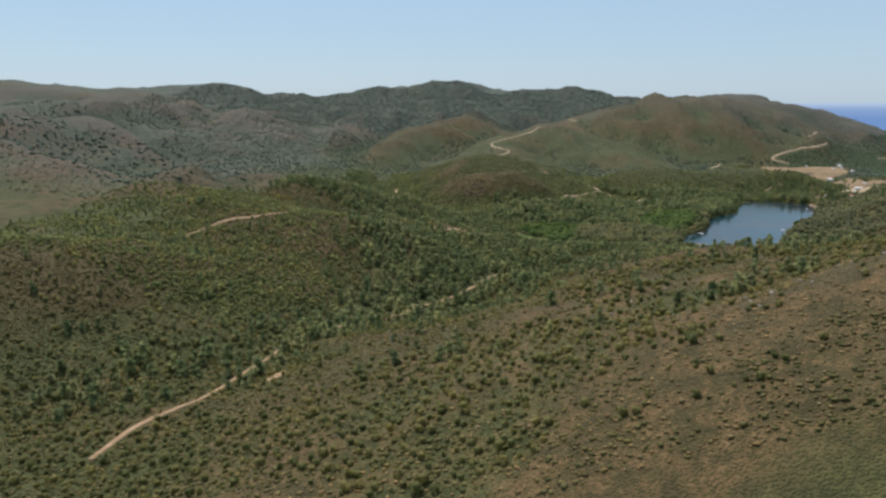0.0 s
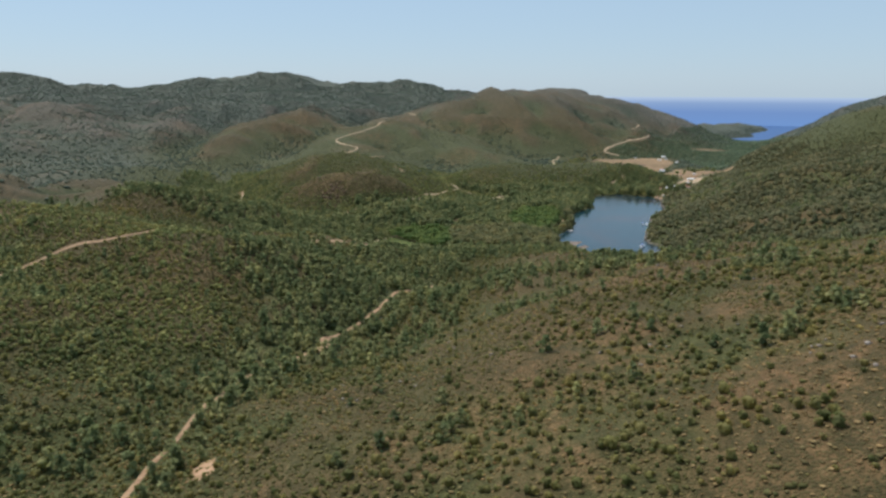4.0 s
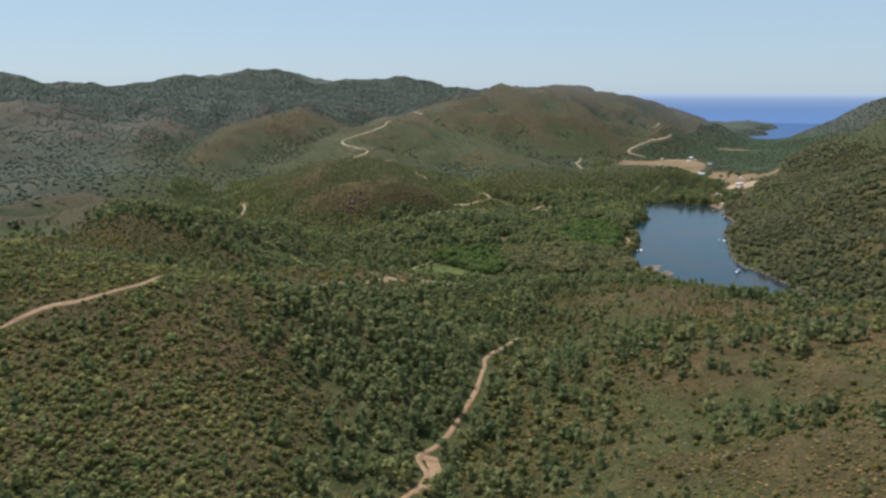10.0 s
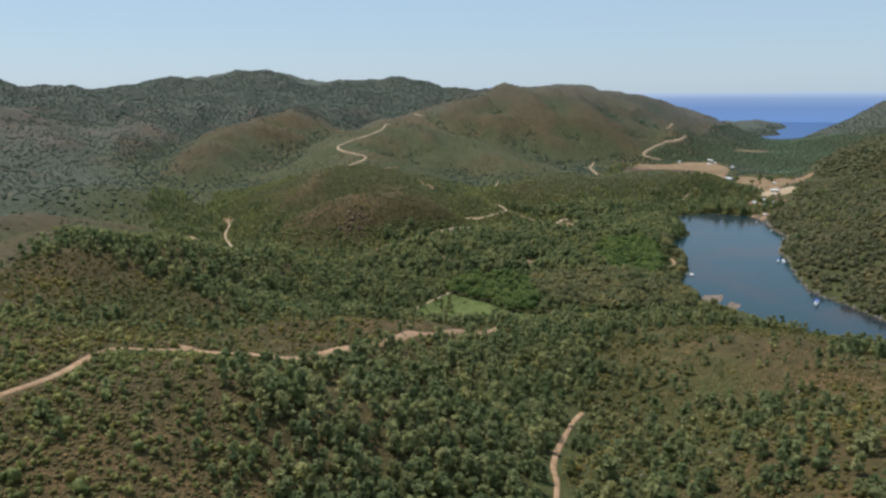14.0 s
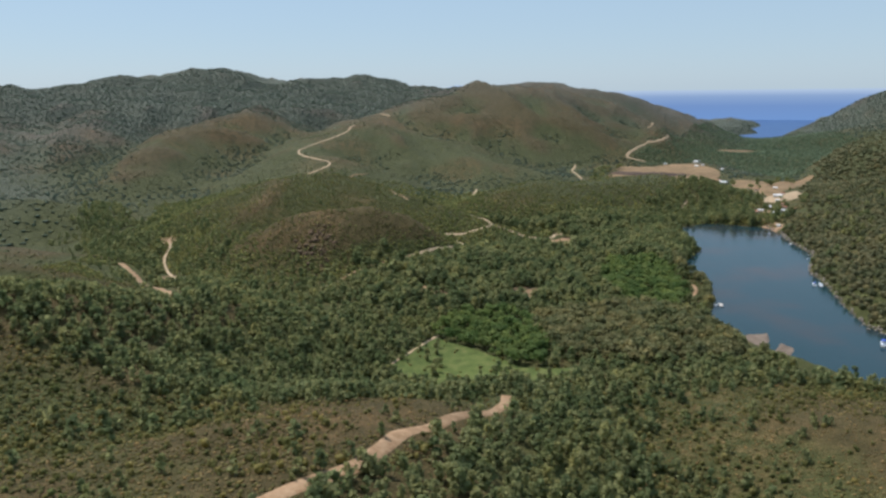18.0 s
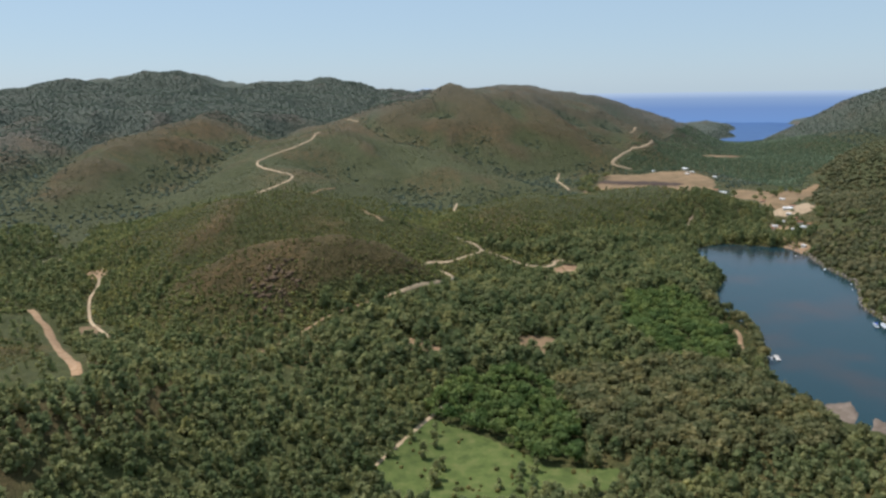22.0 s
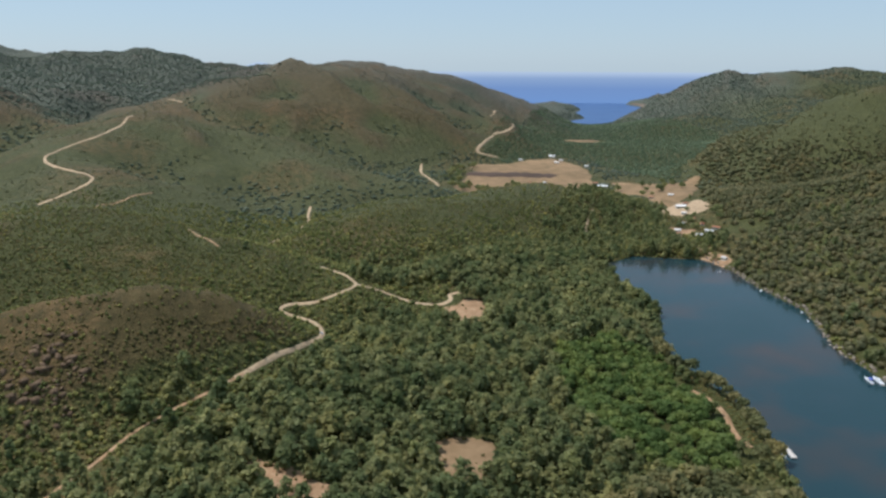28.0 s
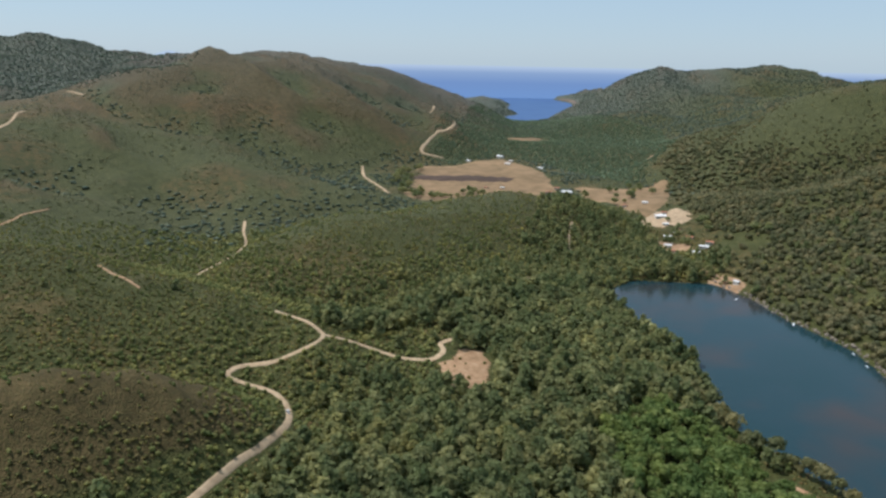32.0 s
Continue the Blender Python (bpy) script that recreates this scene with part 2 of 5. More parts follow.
HILLS_J = [
    (-825, 3650, 120, 39.9), (-675, 3650, 120, -22.9), (1800, 3650, 120, -23.2), (150, 3725, 120, 19),
    (1200, 3725, 120, -16.4), (-525, 3725, 120, 24.7), (350, 3750, 450, 67), (-2400, 3750, 450, -21),
    (2480, 3780, 170, -6.5), (-1300, 3780, 170, 3.3), (860, 3870, 170, -20.3), (-550, 3900, 280, 26.8),
    (1850, 3960, 170, -42.1), (140, 3960, 170, -33), (-220, 3960, 170, -20.6), (1220, 3960, 170, -0.5),
    (500, 3960, 170, -22.1), (2570, 3960, 170, -21.8), (-940, 3960, 170, -11.2), (3350, 4000, 450, -120.3),
    (-150, 4250, 450, 155.1), (850, 4250, 450, 82.8), (3100, 4250, 450, 98.1), (-2400, 4250, 450, 27.2),
]
HILLS_K = [
    (2550, 4450, 800, -116.7), (-900, 4500, 450, 135.3), (600, 4750, 450, -83.3), (1600, 4750, 450, -35.3),
    (-150, 4750, 450, -150.5), (-1650, 4750, 450, 3.4), (3350, 4750, 450, -55.2), (1100, 4750, 450, -51.9),
    (-2400, 4750, 450, -28.4), (-1150, 4750, 450, -68.2), (2129, 2803, 130, -36), (2171, 2720, 110, 8),
    (2410, 2405, 90, 48), (3254, 2739, 200, -50), (3276, 2586, 200, -42), (1858, 2858, 150, -60),
    (2497, 2353, 90, -25), (2211, 2652, 110, -18), (2330, 2440, 150, 15), (2637, 2408, 200, -50),
    (2686, 2313, 230, -60), (-1155, 3932, 190, -48), (-995, 4078, 150, -25), (-2157, 2725, 260, -36),
]
HILLS_L = [
    (1694, 3507, 150, 45), (1516, 3545, 120, 22), (1649, 3244, 110, 30),
    (185, 660, 62, -18), (150, 585, 45, -6), (50, 392, 60, -9), (40, 575, 40, 9), (50, 170, 60, 7),
]
HILLS = HILLS_A + HILLS_B + HILLS_C + HILLS_D + HILLS_E + HILLS_F + HILLS_G + HILLS_H + HILLS_I + HILLS_J + HILLS_K + HILLS_L

LAKE = [(390, 1408), (441, 1422), (500, 1378), (492, 1335), (470, 1285), (452, 1222), (425, 1185), (398, 1150),
        (380, 1105), (345, 1030), (326, 985), (331, 940), (330, 880), (320, 820), (312, 775), (300, 776),
        (286, 815), (262, 860), (240, 905), (228, 945), (212, 985), (205, 1015), (228, 1048), (252, 1082),
        (272, 1128), (280, 1188), (300, 1225), (345, 1272), (352, 1310), (372, 1360)]
COAST = [(1300, 4700), (1500, 4250), (1750, 4060), (2010, 3900), (2070, 3800), (1960, 3620), (1800, 3440), (1700, 3330), (1690, 3240), (1640, 3150), (1540, 3085), (1455, 3050), (1462, 2915),
         (1560, 2900), (1700, 2990), (1830, 3090), (2010, 3260), (2170, 3430), (2290, 3580), (2370, 3690), (2440, 3860), (2500, 3970), (2620, 3960), (2700, 3800), (2900, 3600), (3300, 3400), (4200, 3200)]

# crest lines of the hills beside and behind the valley: places and heights, then how broad and how steep they are
CRESTS = {
    "lane_knoll": (20, 0.80, [(-150, 1312, 40), (-122, 1300, 54), (-80, 1290, 62), (-41, 1297, 62), (-10, 1301, 53), (10, 1304, 43)]),
    "second_knoll": (38, 0.58, [(-205, 1462, 58), (-165, 1470, 72), (-106, 1515, 74), (-66, 1525, 71), (-38, 1522, 65), (-14, 1512, 56), (20, 1485, 46), (61, 1455, 37), (93, 1438, 28), (110, 1412, 24), (116, 1380, 19)]),
    "road_spur": (60, 0.36, [(-110, 1520, 71), (-122, 1600, 59), (-112, 1700, 57), (-72, 1776, 65), (-95, 1880, 72), (-116, 1940, 77), (-45, 2060, 93), (5, 2163, 108), (60, 2330, 112), (116, 2527, 120)]),
    "middle_knoll": (42, 0.40, [(165, 1565, 28), (205, 1585, 38), (265, 1600, 43), (315, 1604, 37), (376, 1628, 38), (428, 1648, 41), (478, 1655, 39), (520, 1640, 31)]),
    "field_spur": (46, 0.34, [(60, 2330, 106), (84, 2300, 98), (169, 2150, 77), (227, 1980, 52), (272, 1900, 41), (341, 1850, 27)]),
    "sea_hill": (90, 0.42, [(210, 2545, 150), (312, 2565, 182), (381, 2585, 193), (486, 2625, 197), (606, 2720, 188), (805, 2850, 172), (1000, 2950, 138), (1150, 3030, 88), (1350, 3130, 58), (1600, 3200, 26)]),
    "sea_hill_shoulder": (50, 0.42, [(486, 2625, 190), (560, 2480, 120), (610, 2380, 60)]),
    "brook_spur": (40, 0.40, [(-230, 2620, 134), (-297, 2450, 122), (-356, 2200, 94), (-384, 1960, 64), (-420, 1860, 38)]),
    "wooded_spur": (45, 0.40, [(-700, 2900, 138), (-680, 2700, 105), (-662, 2400, 78), (-620, 2150, 50), (-570, 2010, 26)]),
    "west_spur": (50, 0.38, [(-1020, 2450, 150), (-929, 2300, 112), (-828, 2200, 90), (-724, 2050, 54), (-660, 1940, 30)]),
    "far_west_spur": (60, 0.36, [(-1150, 1950, 120), (-950, 1850, 92), (-760, 1760, 60), (-620, 1700, 36)]),
    "brook_knoll": (45, 0.36, [(-620, 1560, 52), (-500, 1610, 40), (-440, 1650, 30)]),
    "lane_hill": (40, 0.46, [(-500, 1040, 74), (-440, 1110, 72), (-390, 1180, 66), (-356, 1196, 60), (-325, 1190, 52)]),
    "east_ridge": (45, 0.56, [(1016, 1905, 8), (1018, 1800, 62), (1043, 1710, 108), (1068, 1650, 140), (1114, 1600, 164), (1200, 1500, 180)]),
    "headland": (90, 0.46, [(2334, 2380, 150), (2257, 2450, 182), (2123, 2600, 167), (1994, 2800, 168), (1930, 2940, 142), (1960, 3100, 112), (2080, 3280, 90)]),
    "cape": (70, 0.5, [(2080, 3280, 90), (2330, 3480, 70), (2480, 3700, 50), (2530, 3900, 26)]),
    "north_cape": (80, 0.4, [(1350, 3130, 50), (1560, 3330, 44), (1760, 3560, 40), (1930, 3780, 26)]),
}
# the brook's valley floor: places and heights
BROOK = [(-130, 1165, 5), (-200, 1185, 6), (-245, 1237, 7), (-260, 1342, 9), (-273, 1422, 10), (-350, 1543, 12), (-419, 1726, 20), (-480, 1900, 28), (-545, 2060, 34)]
LANE_DELL = [(-297, 1290, 16), (-270, 1236, 18), (-246, 1168, 24), (-213, 1081, 33), (-190, 1030, 40)]
# land between the valley and the sea hill, which these crests stand on
UPLAND = [(-1150, 1450), (-800, 1330), (-520, 1120), (-420, 1010), (-300, 1080), (-262, 1170), (-200, 1215), (-100, 1215), (0, 1235), (90, 1290), (150, 1360), (230, 1430), (330, 1480), (430, 1530),
          (560, 1590), (590, 1650), (530, 1730), (420, 1790), (410, 1900), (430, 2050), (520, 2190), (700, 2330), (900, 2480), (1100, 2800), (1250, 3100), (600, 3050), (100, 2800), (-300, 2800), (-800, 2900), (-1150, 2700)]
COASTLAND = [(1020, 3080), (1300, 3020), (1500, 2980), (1800, 3200), (2150, 3650), (2200, 4100), (1700, 4300), (1250, 4000), (1080, 3500)]


def lattice(ix, iy, seed):
    n = (ix.astype(np.int64) * 374761393 + iy.astype(np.int64) * 668265263 + seed * 974634777) & 0xFFFFFFFF
    n = ((n ^ (n >> 13)) * 1274126177) & 0xFFFFFFFF
    return ((n ^ (n >> 16)) & 0xFFFF) / 65535.0


def value_noise(x, y, size, seed):
    u, v = np.asarray(x) / size, np.asarray(y) / size
    i, j = np.floor(u), np.floor(v)
    f, g = u - i, v - j
    f, g = f * f * (3 - 2 * f), g * g * (3 - 2 * g)
    a, b = lattice(i, j, seed), lattice(i + 1, j, seed)
    c, d = lattice(i, j + 1, seed), lattice(i + 1, j + 1, seed)
    return (a + (b - a) * f) * (1 - g) + (c + (d - c) * f) * g


def fractal(x, y, size, seed, octaves=4):
    total, amp = 0, 0.5
    for k in range(octaves):
        a = 0.6 * k
        total = total + amp * value_noise(x * math.cos(a) - y * math.sin(a), x * math.sin(a) + y * math.cos(a), size / 2**k, seed + k)
        amp *= 0.5
    return total / (1 - 0.5**octaves)


def step(a, b, v):
    k = np.clip((v - a) / (b - a), 0, 1)
    return k * k * (3 - 2 * k)


def edge_distance(x, y, poly, closed=True):
    """Distance to an outline, negative inside it."""
    x, y = np.asarray(x, float), np.asarray(y, float)
    best, inside = np.full(x.shape, 1e9), np.zeros(x.shape, bool)
    n = len(poly)
    for k in range(n if closed else n - 1):
        (ax, ay), (bx, by) = poly[k], poly[(k + 1) % n]
        dx, dy = bx - ax, by - ay
        t = np.clip(((x - ax) * dx + (y - ay) * dy) / (dx * dx + dy * dy + 1e-9), 0, 1)
        best = np.minimum(best, np.hypot(x - ax - t * dx, y - ay - t * dy))
        if closed and ay != by:
            inside ^= ((ay > y) != (by > y)) & (x < (bx - ax) * (y - ay) / (by - ay) + ax)
    return np.where(inside, -best, best)


SEA = COAST + [(4200, 7000), (1300, 7000)]


def crest_surface(x, y, breadth, fall, line):
    """A rounded ridge: its crest line, with slopes that fall away to both sides and the ends."""
    best = np.full(np.shape(x), -400.0)
    for (ax, ay, az), (bx, by, bz) in zip(line, line[1:]):
        dx, dy = bx - ax, by - ay
        t = np.clip(((x - ax) * dx + (y - ay) * dy) / (dx * dx + dy * dy), 0, 1)
        d = np.hypot(x - ax - t * dx, y - ay - t * dy)
        best = np.maximum(best, az + (bz - az) * t - fall * (np.sqrt(d * d + breadth**2) - breadth))
    return best


def swell(a, b, k):
    """The higher of two heights, with a smooth seam."""
    h = np.clip(0.5 + 0.5 * (a - b) / k, 0, 1)
    return b + (a - b) * h + k * h * (1 - h)


def height(x, y):
    """Height of the ground, in metres over the water."""
    x, y = np.asarray(x, float), np.asarray(y, float)
    z = np.full(x.shape, 80.0)
    for hx, hy, r, h in HILLS:
        z += h * np.exp(-0.5 * ((x - hx) ** 2 + (y - hy) ** 2) / r**2)
    inland = step(60, -60, edge_distance(x, y, UPLAND))
    floor = 3 + 0.045 * np.clip(y - 1480, 0, 1200) * step(350, 50, x) + 0.12 * np.clip(-560 - x, 0, 500)
    z = z * (1 - inland) + floor * inland
    low = step(110, -60, edge_distance(x, y, COASTLAND))
    z = z * (1 - low) + 14 * low
    wx, wy = x + (fractal(x, y, 140, 7, 3) - 0.5) * 50, y + (fractal(x, y, 140, 8, 3) - 0.5) * 50
    near = step(1350, 1900, y)
    wx, wy = x + (wx - x) * near, y + (wy - y) * near
    for breadth, fall, line in CRESTS.values():
        z = swell(z, crest_surface(wx, wy, breadth, fall, line), 9.0)
    z = -swell(-z, crest_surface(wx, wy, 30, 0.55, [(p, q, -h) for p, q, h in BROOK]), 8.0)
    z = -swell(-z, crest_surface(x, y, 12, 0.32, [(p, q, -h) for p, q, h in LANE_DELL]), 5.0)
    rough = step(8, 50, z)
    gully = 1 - np.abs(2 * fractal(x, y, 170, 3, 3) - 1)
    z += rough * (1 - 0.45 * inland) * ((gully - 0.72) * 16 + (fractal(x, y, 60, 11, 3) - 0.5) * 8.5)
    z += (fractal(x, y, 16, 21, 2) - 0.5) * 1.9 * step(1, 12, z)
    spine = np.minimum.reduce([edge_distance(x, y, [q[:2] for q in CRESTS[n][2]], closed=False) for n in ("road_spur", "field_spur", "second_knoll", "lane_knoll", "middle_knoll")])
    folds = step(1480, 1850, y) * step(22, 70, z) * step(30, 150, spine)
    z += folds * ((1 - np.abs(2 * fractal(x, y, 240, 61, 3) - 1)) - 0.74) * 62
    west = step(-400, -560, x) * step(650, 950, y) * step(1900, 1500, y) * step(22, 70, z)
    z += west * ((1 - np.abs(2 * fractal(x, y, 330, 61, 3) - 1)) - 0.8) * 90
    z = np.maximum(z, 1.2)
    w = np.minimum(edge_distance(x, y, LAKE), edge_distance(x, y, SEA) * 1.2)
    shore = np.clip(w, 0, None)
    z = np.minimum(z, 0.5 + 0.55 * shore)
    return np.where(w < 0, np.maximum(-5.0, -0.3 + 0.25 * w), z)


def link(name, verts, faces, mat, smooth=False):
    me = bpy.data.meshes.new(name)
    me.from_pydata(verts, [], faces)
    me.materials.append(mat)
    if smooth:
        me.polygons.foreach_set("use_smooth", np.ones(len(me.polygons), bool))
    me.update()
    return new(name, me)


def grid_mesh(name, xs, ys, zfun, mat):
    gx, gy = np.meshgrid(xs, ys)
    gz = zfun(gx, gy)
    nx, ny = len(xs), len(ys)
    co = np.stack([gx, gy, gz], -1).reshape(-1, 3)
    i = (np.arange(ny - 1)[:, None] * nx + np.arange(nx - 1)[None]).ravel()
    quads = np.stack([i, i + 1, i + nx + 1, i + nx], 1)
    me = bpy.data.meshes.new(name)
    me.vertices.add(len(co))
    me.vertices.foreach_set("co", co.astype(np.float32).ravel())
    me.loops.add(quads.size)
    me.loops.foreach_set("vertex_index", quads.ravel().astype(np.int32))
    me.polygons.add(len(quads))
    me.polygons.foreach_set("loop_start", np.arange(0, quads.size, 4, dtype=np.int32))
    me.update(calc_edges=True)
    me.polygons.foreach_set("use_smooth", np.ones(len(quads), bool))
    me.materials.append(mat)
    return new(name, me)


def spaced(lo, a, b, hi, fine, grow):
    mid = list(np.arange(a, b + 0.1, fine))
    s, v, up = fine, b, []
    while v < hi:
        s = min(s * grow, 34)
        v += s
        up.append(v)
    s, v, down = fine, a, []
    while v > lo:
        s = min(s * grow, 60)
        v -= s
        down.append(v)
    return np.array(down[::-1] + mid + up)


XS = spaced(-2600, -380, 560, 4000, 5.0, 1.035)
YS = spaced(-700, 170, 1480, 5050, 5.0, 1.03)
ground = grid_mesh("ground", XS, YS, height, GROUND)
tagged(ground, "dry scrub-covered hills of brown earth and green maquis", "ground", kind="structure")
PX, PY = np.meshgrid(XS, YS)
GZ = height(PX, PY)
# worn brown crests of the near ridge
RIDGE_CREST = [(10, 215), (60, 180), (180, 190), (330, 230), (330, 420), (250, 560), (180, 640), (165, 760), (175, 850), (120, 860), (80, 740), (95, 640), (70, 520), (10, 450), (-10, 400), (30, 360), (20, 290), (-40, 270)]
WEST_CREST = [(-250, 380), (-190, 380), (-150, 420), (-170, 500), (-220, 540), (-290, 540)]
patchy = fractal(PX, PY, 90, 95, 4)
bare = np.maximum(step(30, -40, edge_distance(PX, PY, RIDGE_CREST) + (patchy - 0.5) * 180), 0.25 * step(20, -30, edge_distance(PX, PY, WEST_CREST) + (patchy - 0.5) * 120))
bare = np.maximum(0.6 * bare * step(0.40, 0.56, fractal(PX, PY, 40, 99, 3)), 0.38 * step(0.54, 0.66, patchy) * step(3000, 2700, PY))
soil = ground.data.attributes.new("bare_soil", "FLOAT", "POINT")
soil.data.foreach_set("value", bare.astype(np.float32).ravel())
# haze painted by position: far and western hills take the paler, greyer ground colours
haze_green = ground.data.attributes.new("sage_cover", "FLOAT", "POINT")
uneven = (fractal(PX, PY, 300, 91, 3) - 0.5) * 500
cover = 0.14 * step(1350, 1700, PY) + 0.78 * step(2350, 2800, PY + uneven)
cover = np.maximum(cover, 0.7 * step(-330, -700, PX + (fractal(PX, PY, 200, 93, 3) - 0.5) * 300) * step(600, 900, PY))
haze_green.data.foreach_set("value", np.clip(cover, 0, 0.95).astype(np.float32).ravel())


def ground_z(x, y):
    """Height of the ground mesh itself."""
    x, y = np.asarray(x, float), np.asarray(y, float)
    i = np.clip(np.searchsorted(XS, x) - 1, 0, len(XS) - 2)
    j = np.clip(np.searchsorted(YS, y) - 1, 0, len(YS) - 2)
    f = np.clip((x - XS[i]) / (XS[i + 1] - XS[i]), 0, 1)
    g = np.clip((y - YS[j]) / (YS[j + 1] - YS[j]), 0, 1)
    return (GZ[j, i] * (1 - f) + GZ[j, i + 1] * f) * (1 - g) + (GZ[j + 1, i] * (1 - f) + GZ[j + 1, i + 1] * f) * g


def hollow(x, y, r=45):
    """How far a place lies below its surroundings."""
    return sum(ground_z(x + r * math.cos(a), y + r * math.sin(a)) for a in (0.3, 1.35, 2.4, 3.44, 4.5, 5.5)) / 6 - ground_z(x, y)


# hollows keep their green, crests dry out; the tones also paint in fold shading
moist = 0.38 + 0.24 * step(900, 1100, PY) * step(1900, 1600, PY) + (0.028 * hollow(PX, PY, 85) + 0.07 * hollow(PX, PY, 32)) * (1 - 0.55 * step(1300, 1600, PY)) + (fractal(PX, PY, 130, 97, 4) - 0.5) * 0.5
moist += 0.05 * step(1000, 850, PY) + 0.30 * step(1300, 1450, PY) * step(2300, 2000, PY)
moist += 0.5 * step(2500, 3000, PY) * step(420, 250, PX) - 0.04 * step(300, 450, PX) * step(2300, 2500, PY) * step(1250, 1050, PX) + 0.4 * step(1150, 1400, PX) + 0.25 * step(40, 15, GZ) + 0.3 * step(330, 420, PX) * step(1500, 1300, PY)
damp = ground.data.attributes.new("dampness", "FLOAT", "POINT")
damp.data.foreach_set("value", np.clip(moist, 0, 1).astype(np.float32).ravel())


def water_material(name, color, rough, ripple):
    m, nt, b = material(name, rough)
    b.inputs["Specular IOR Level"].default_value = 0.36 if rough < 0.3 else 0.15
    b.inputs["IOR"].default_value = 1.33
    n = noise_tex(nt, 0.008, 3)
    nt.links.new(ramp(nt, n, [(0.34 + 0.16 * k, c) for k, c in enumerate(color)]), b.inputs["Base Color"])
    bump(nt, b, noise_tex(nt, ripple, 3), 0.25, 0.3)
    return m


LAKE_WATER = water_material("lake_water", ((0.008, 0.034, 0.040), (0.012, 0.036, 0.044), (0.040, 0.036, 0.034)), 0.12, 0.6)
SEA_WATER = water_material("sea_water", ((0.050, 0.102, 0.225), (0.062, 0.122, 0.250)), 0.5, 0.15)


lake = grid_mesh("lake", np.arange(180, 541, 20), np.arange(740, 1461, 20), lambda x, y: 0 * x, LAKE_WATER)
tagged(lake, "calm blue-green lake water between wooded shores", "lake", kind="structure")
sea = grid_mesh("sea", np.arange(1000, 4300, 60), np.arange(2850, 4980, 50), lambda x, y: -0.6 * step(4700, 4740, np.hypot(x - 23, y + 14)), SEA_WATER)
tagged(sea, "deep blue sea reaching to the hazy horizon", "sea", kind="structure")


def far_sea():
    """The sea's last stretch: a glowing strip tilted up to the horizon, its haze painted by height."""
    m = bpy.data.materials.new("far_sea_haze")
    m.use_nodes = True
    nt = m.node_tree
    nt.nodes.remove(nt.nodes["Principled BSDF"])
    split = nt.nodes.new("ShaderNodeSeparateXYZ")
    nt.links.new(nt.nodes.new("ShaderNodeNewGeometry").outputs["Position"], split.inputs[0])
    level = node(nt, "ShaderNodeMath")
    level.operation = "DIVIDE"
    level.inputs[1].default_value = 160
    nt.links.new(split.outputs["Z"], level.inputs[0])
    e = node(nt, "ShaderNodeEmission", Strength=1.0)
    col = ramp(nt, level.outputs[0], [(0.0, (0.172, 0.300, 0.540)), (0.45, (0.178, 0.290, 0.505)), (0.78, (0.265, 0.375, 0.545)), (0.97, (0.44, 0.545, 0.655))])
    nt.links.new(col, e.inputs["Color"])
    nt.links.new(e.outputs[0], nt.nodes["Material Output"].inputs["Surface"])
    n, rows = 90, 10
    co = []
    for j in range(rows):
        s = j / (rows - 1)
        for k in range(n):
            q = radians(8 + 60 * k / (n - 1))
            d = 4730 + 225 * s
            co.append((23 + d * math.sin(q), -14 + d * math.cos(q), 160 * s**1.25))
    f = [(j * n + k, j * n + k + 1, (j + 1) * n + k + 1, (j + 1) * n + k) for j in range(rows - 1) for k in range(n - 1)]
    return tagged(link("backdrop_sea", co, f, m, True), "glowing backdrop strip of blue sea with painted horizon haze", "backdrop", kind="structure")


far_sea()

# ---------------------------------------------------------------- more materials


def foliage(name, dark, light, tip, glow=0.25):
    m, nt, b = material(name, 0.75)
    geo = nt.nodes.new("ShaderNodeNewGeometry")
    leaf = ramp(nt, geo.outputs["Random Per Island"], [(0.0, dark), (0.5, light), (1.0, tip)])
    own = node(nt, "ShaderNodeAttribute")
    own.attribute_name = "plant_tint"
    info = nt.nodes.new("ShaderNodeObjectInfo")
    total = node(nt, "ShaderNodeMath")
    nt.links.new(own.outputs["Fac"], total.inputs[0])
    nt.links.new(info.outputs["Random"], total.inputs[1])
    part_of = node(nt, "ShaderNodeMath")
    part_of.operation = "FRACT"
    nt.links.new(total.outputs[0], part_of.inputs[0])
    each = ramp(nt, part_of.outputs[0], [(0.0, (0.62, 0.72, 0.66)), (0.3, (0.86, 0.94, 0.86)), (0.7, (1.08, 1.06, 1.0)), (1.0, (1.32, 1.26, 1.12))])
    patch = ramp(nt, noise_tex(nt, 0.03, 4, 0.6), [(0.33, (0.78, 0.85, 0.78)), (0.5, (1.0, 1.0, 1.0)), (0.68, (1.20, 1.12, 1.0))])
    col = mix(nt, 1.0, mix(nt, 1.0, leaf, patch, "MULTIPLY"), each, "MULTIPLY")
    nt.links.new(col, b.inputs["Base Color"])
    t = nt.nodes.new("ShaderNodeBsdfTranslucent")
    nt.links.new(col, t.inputs["Color"])
    s = nt.nodes.new("ShaderNodeMixShader")
    s.inputs[0].default_value = glow
    nt.links.new(b.outputs[0], s.inputs[1])
    nt.links.new(t.outputs[0], s.inputs[2])
    nt.links.new(s.outputs[0], nt.nodes["Material Output"].inputs["Surface"])
    return m


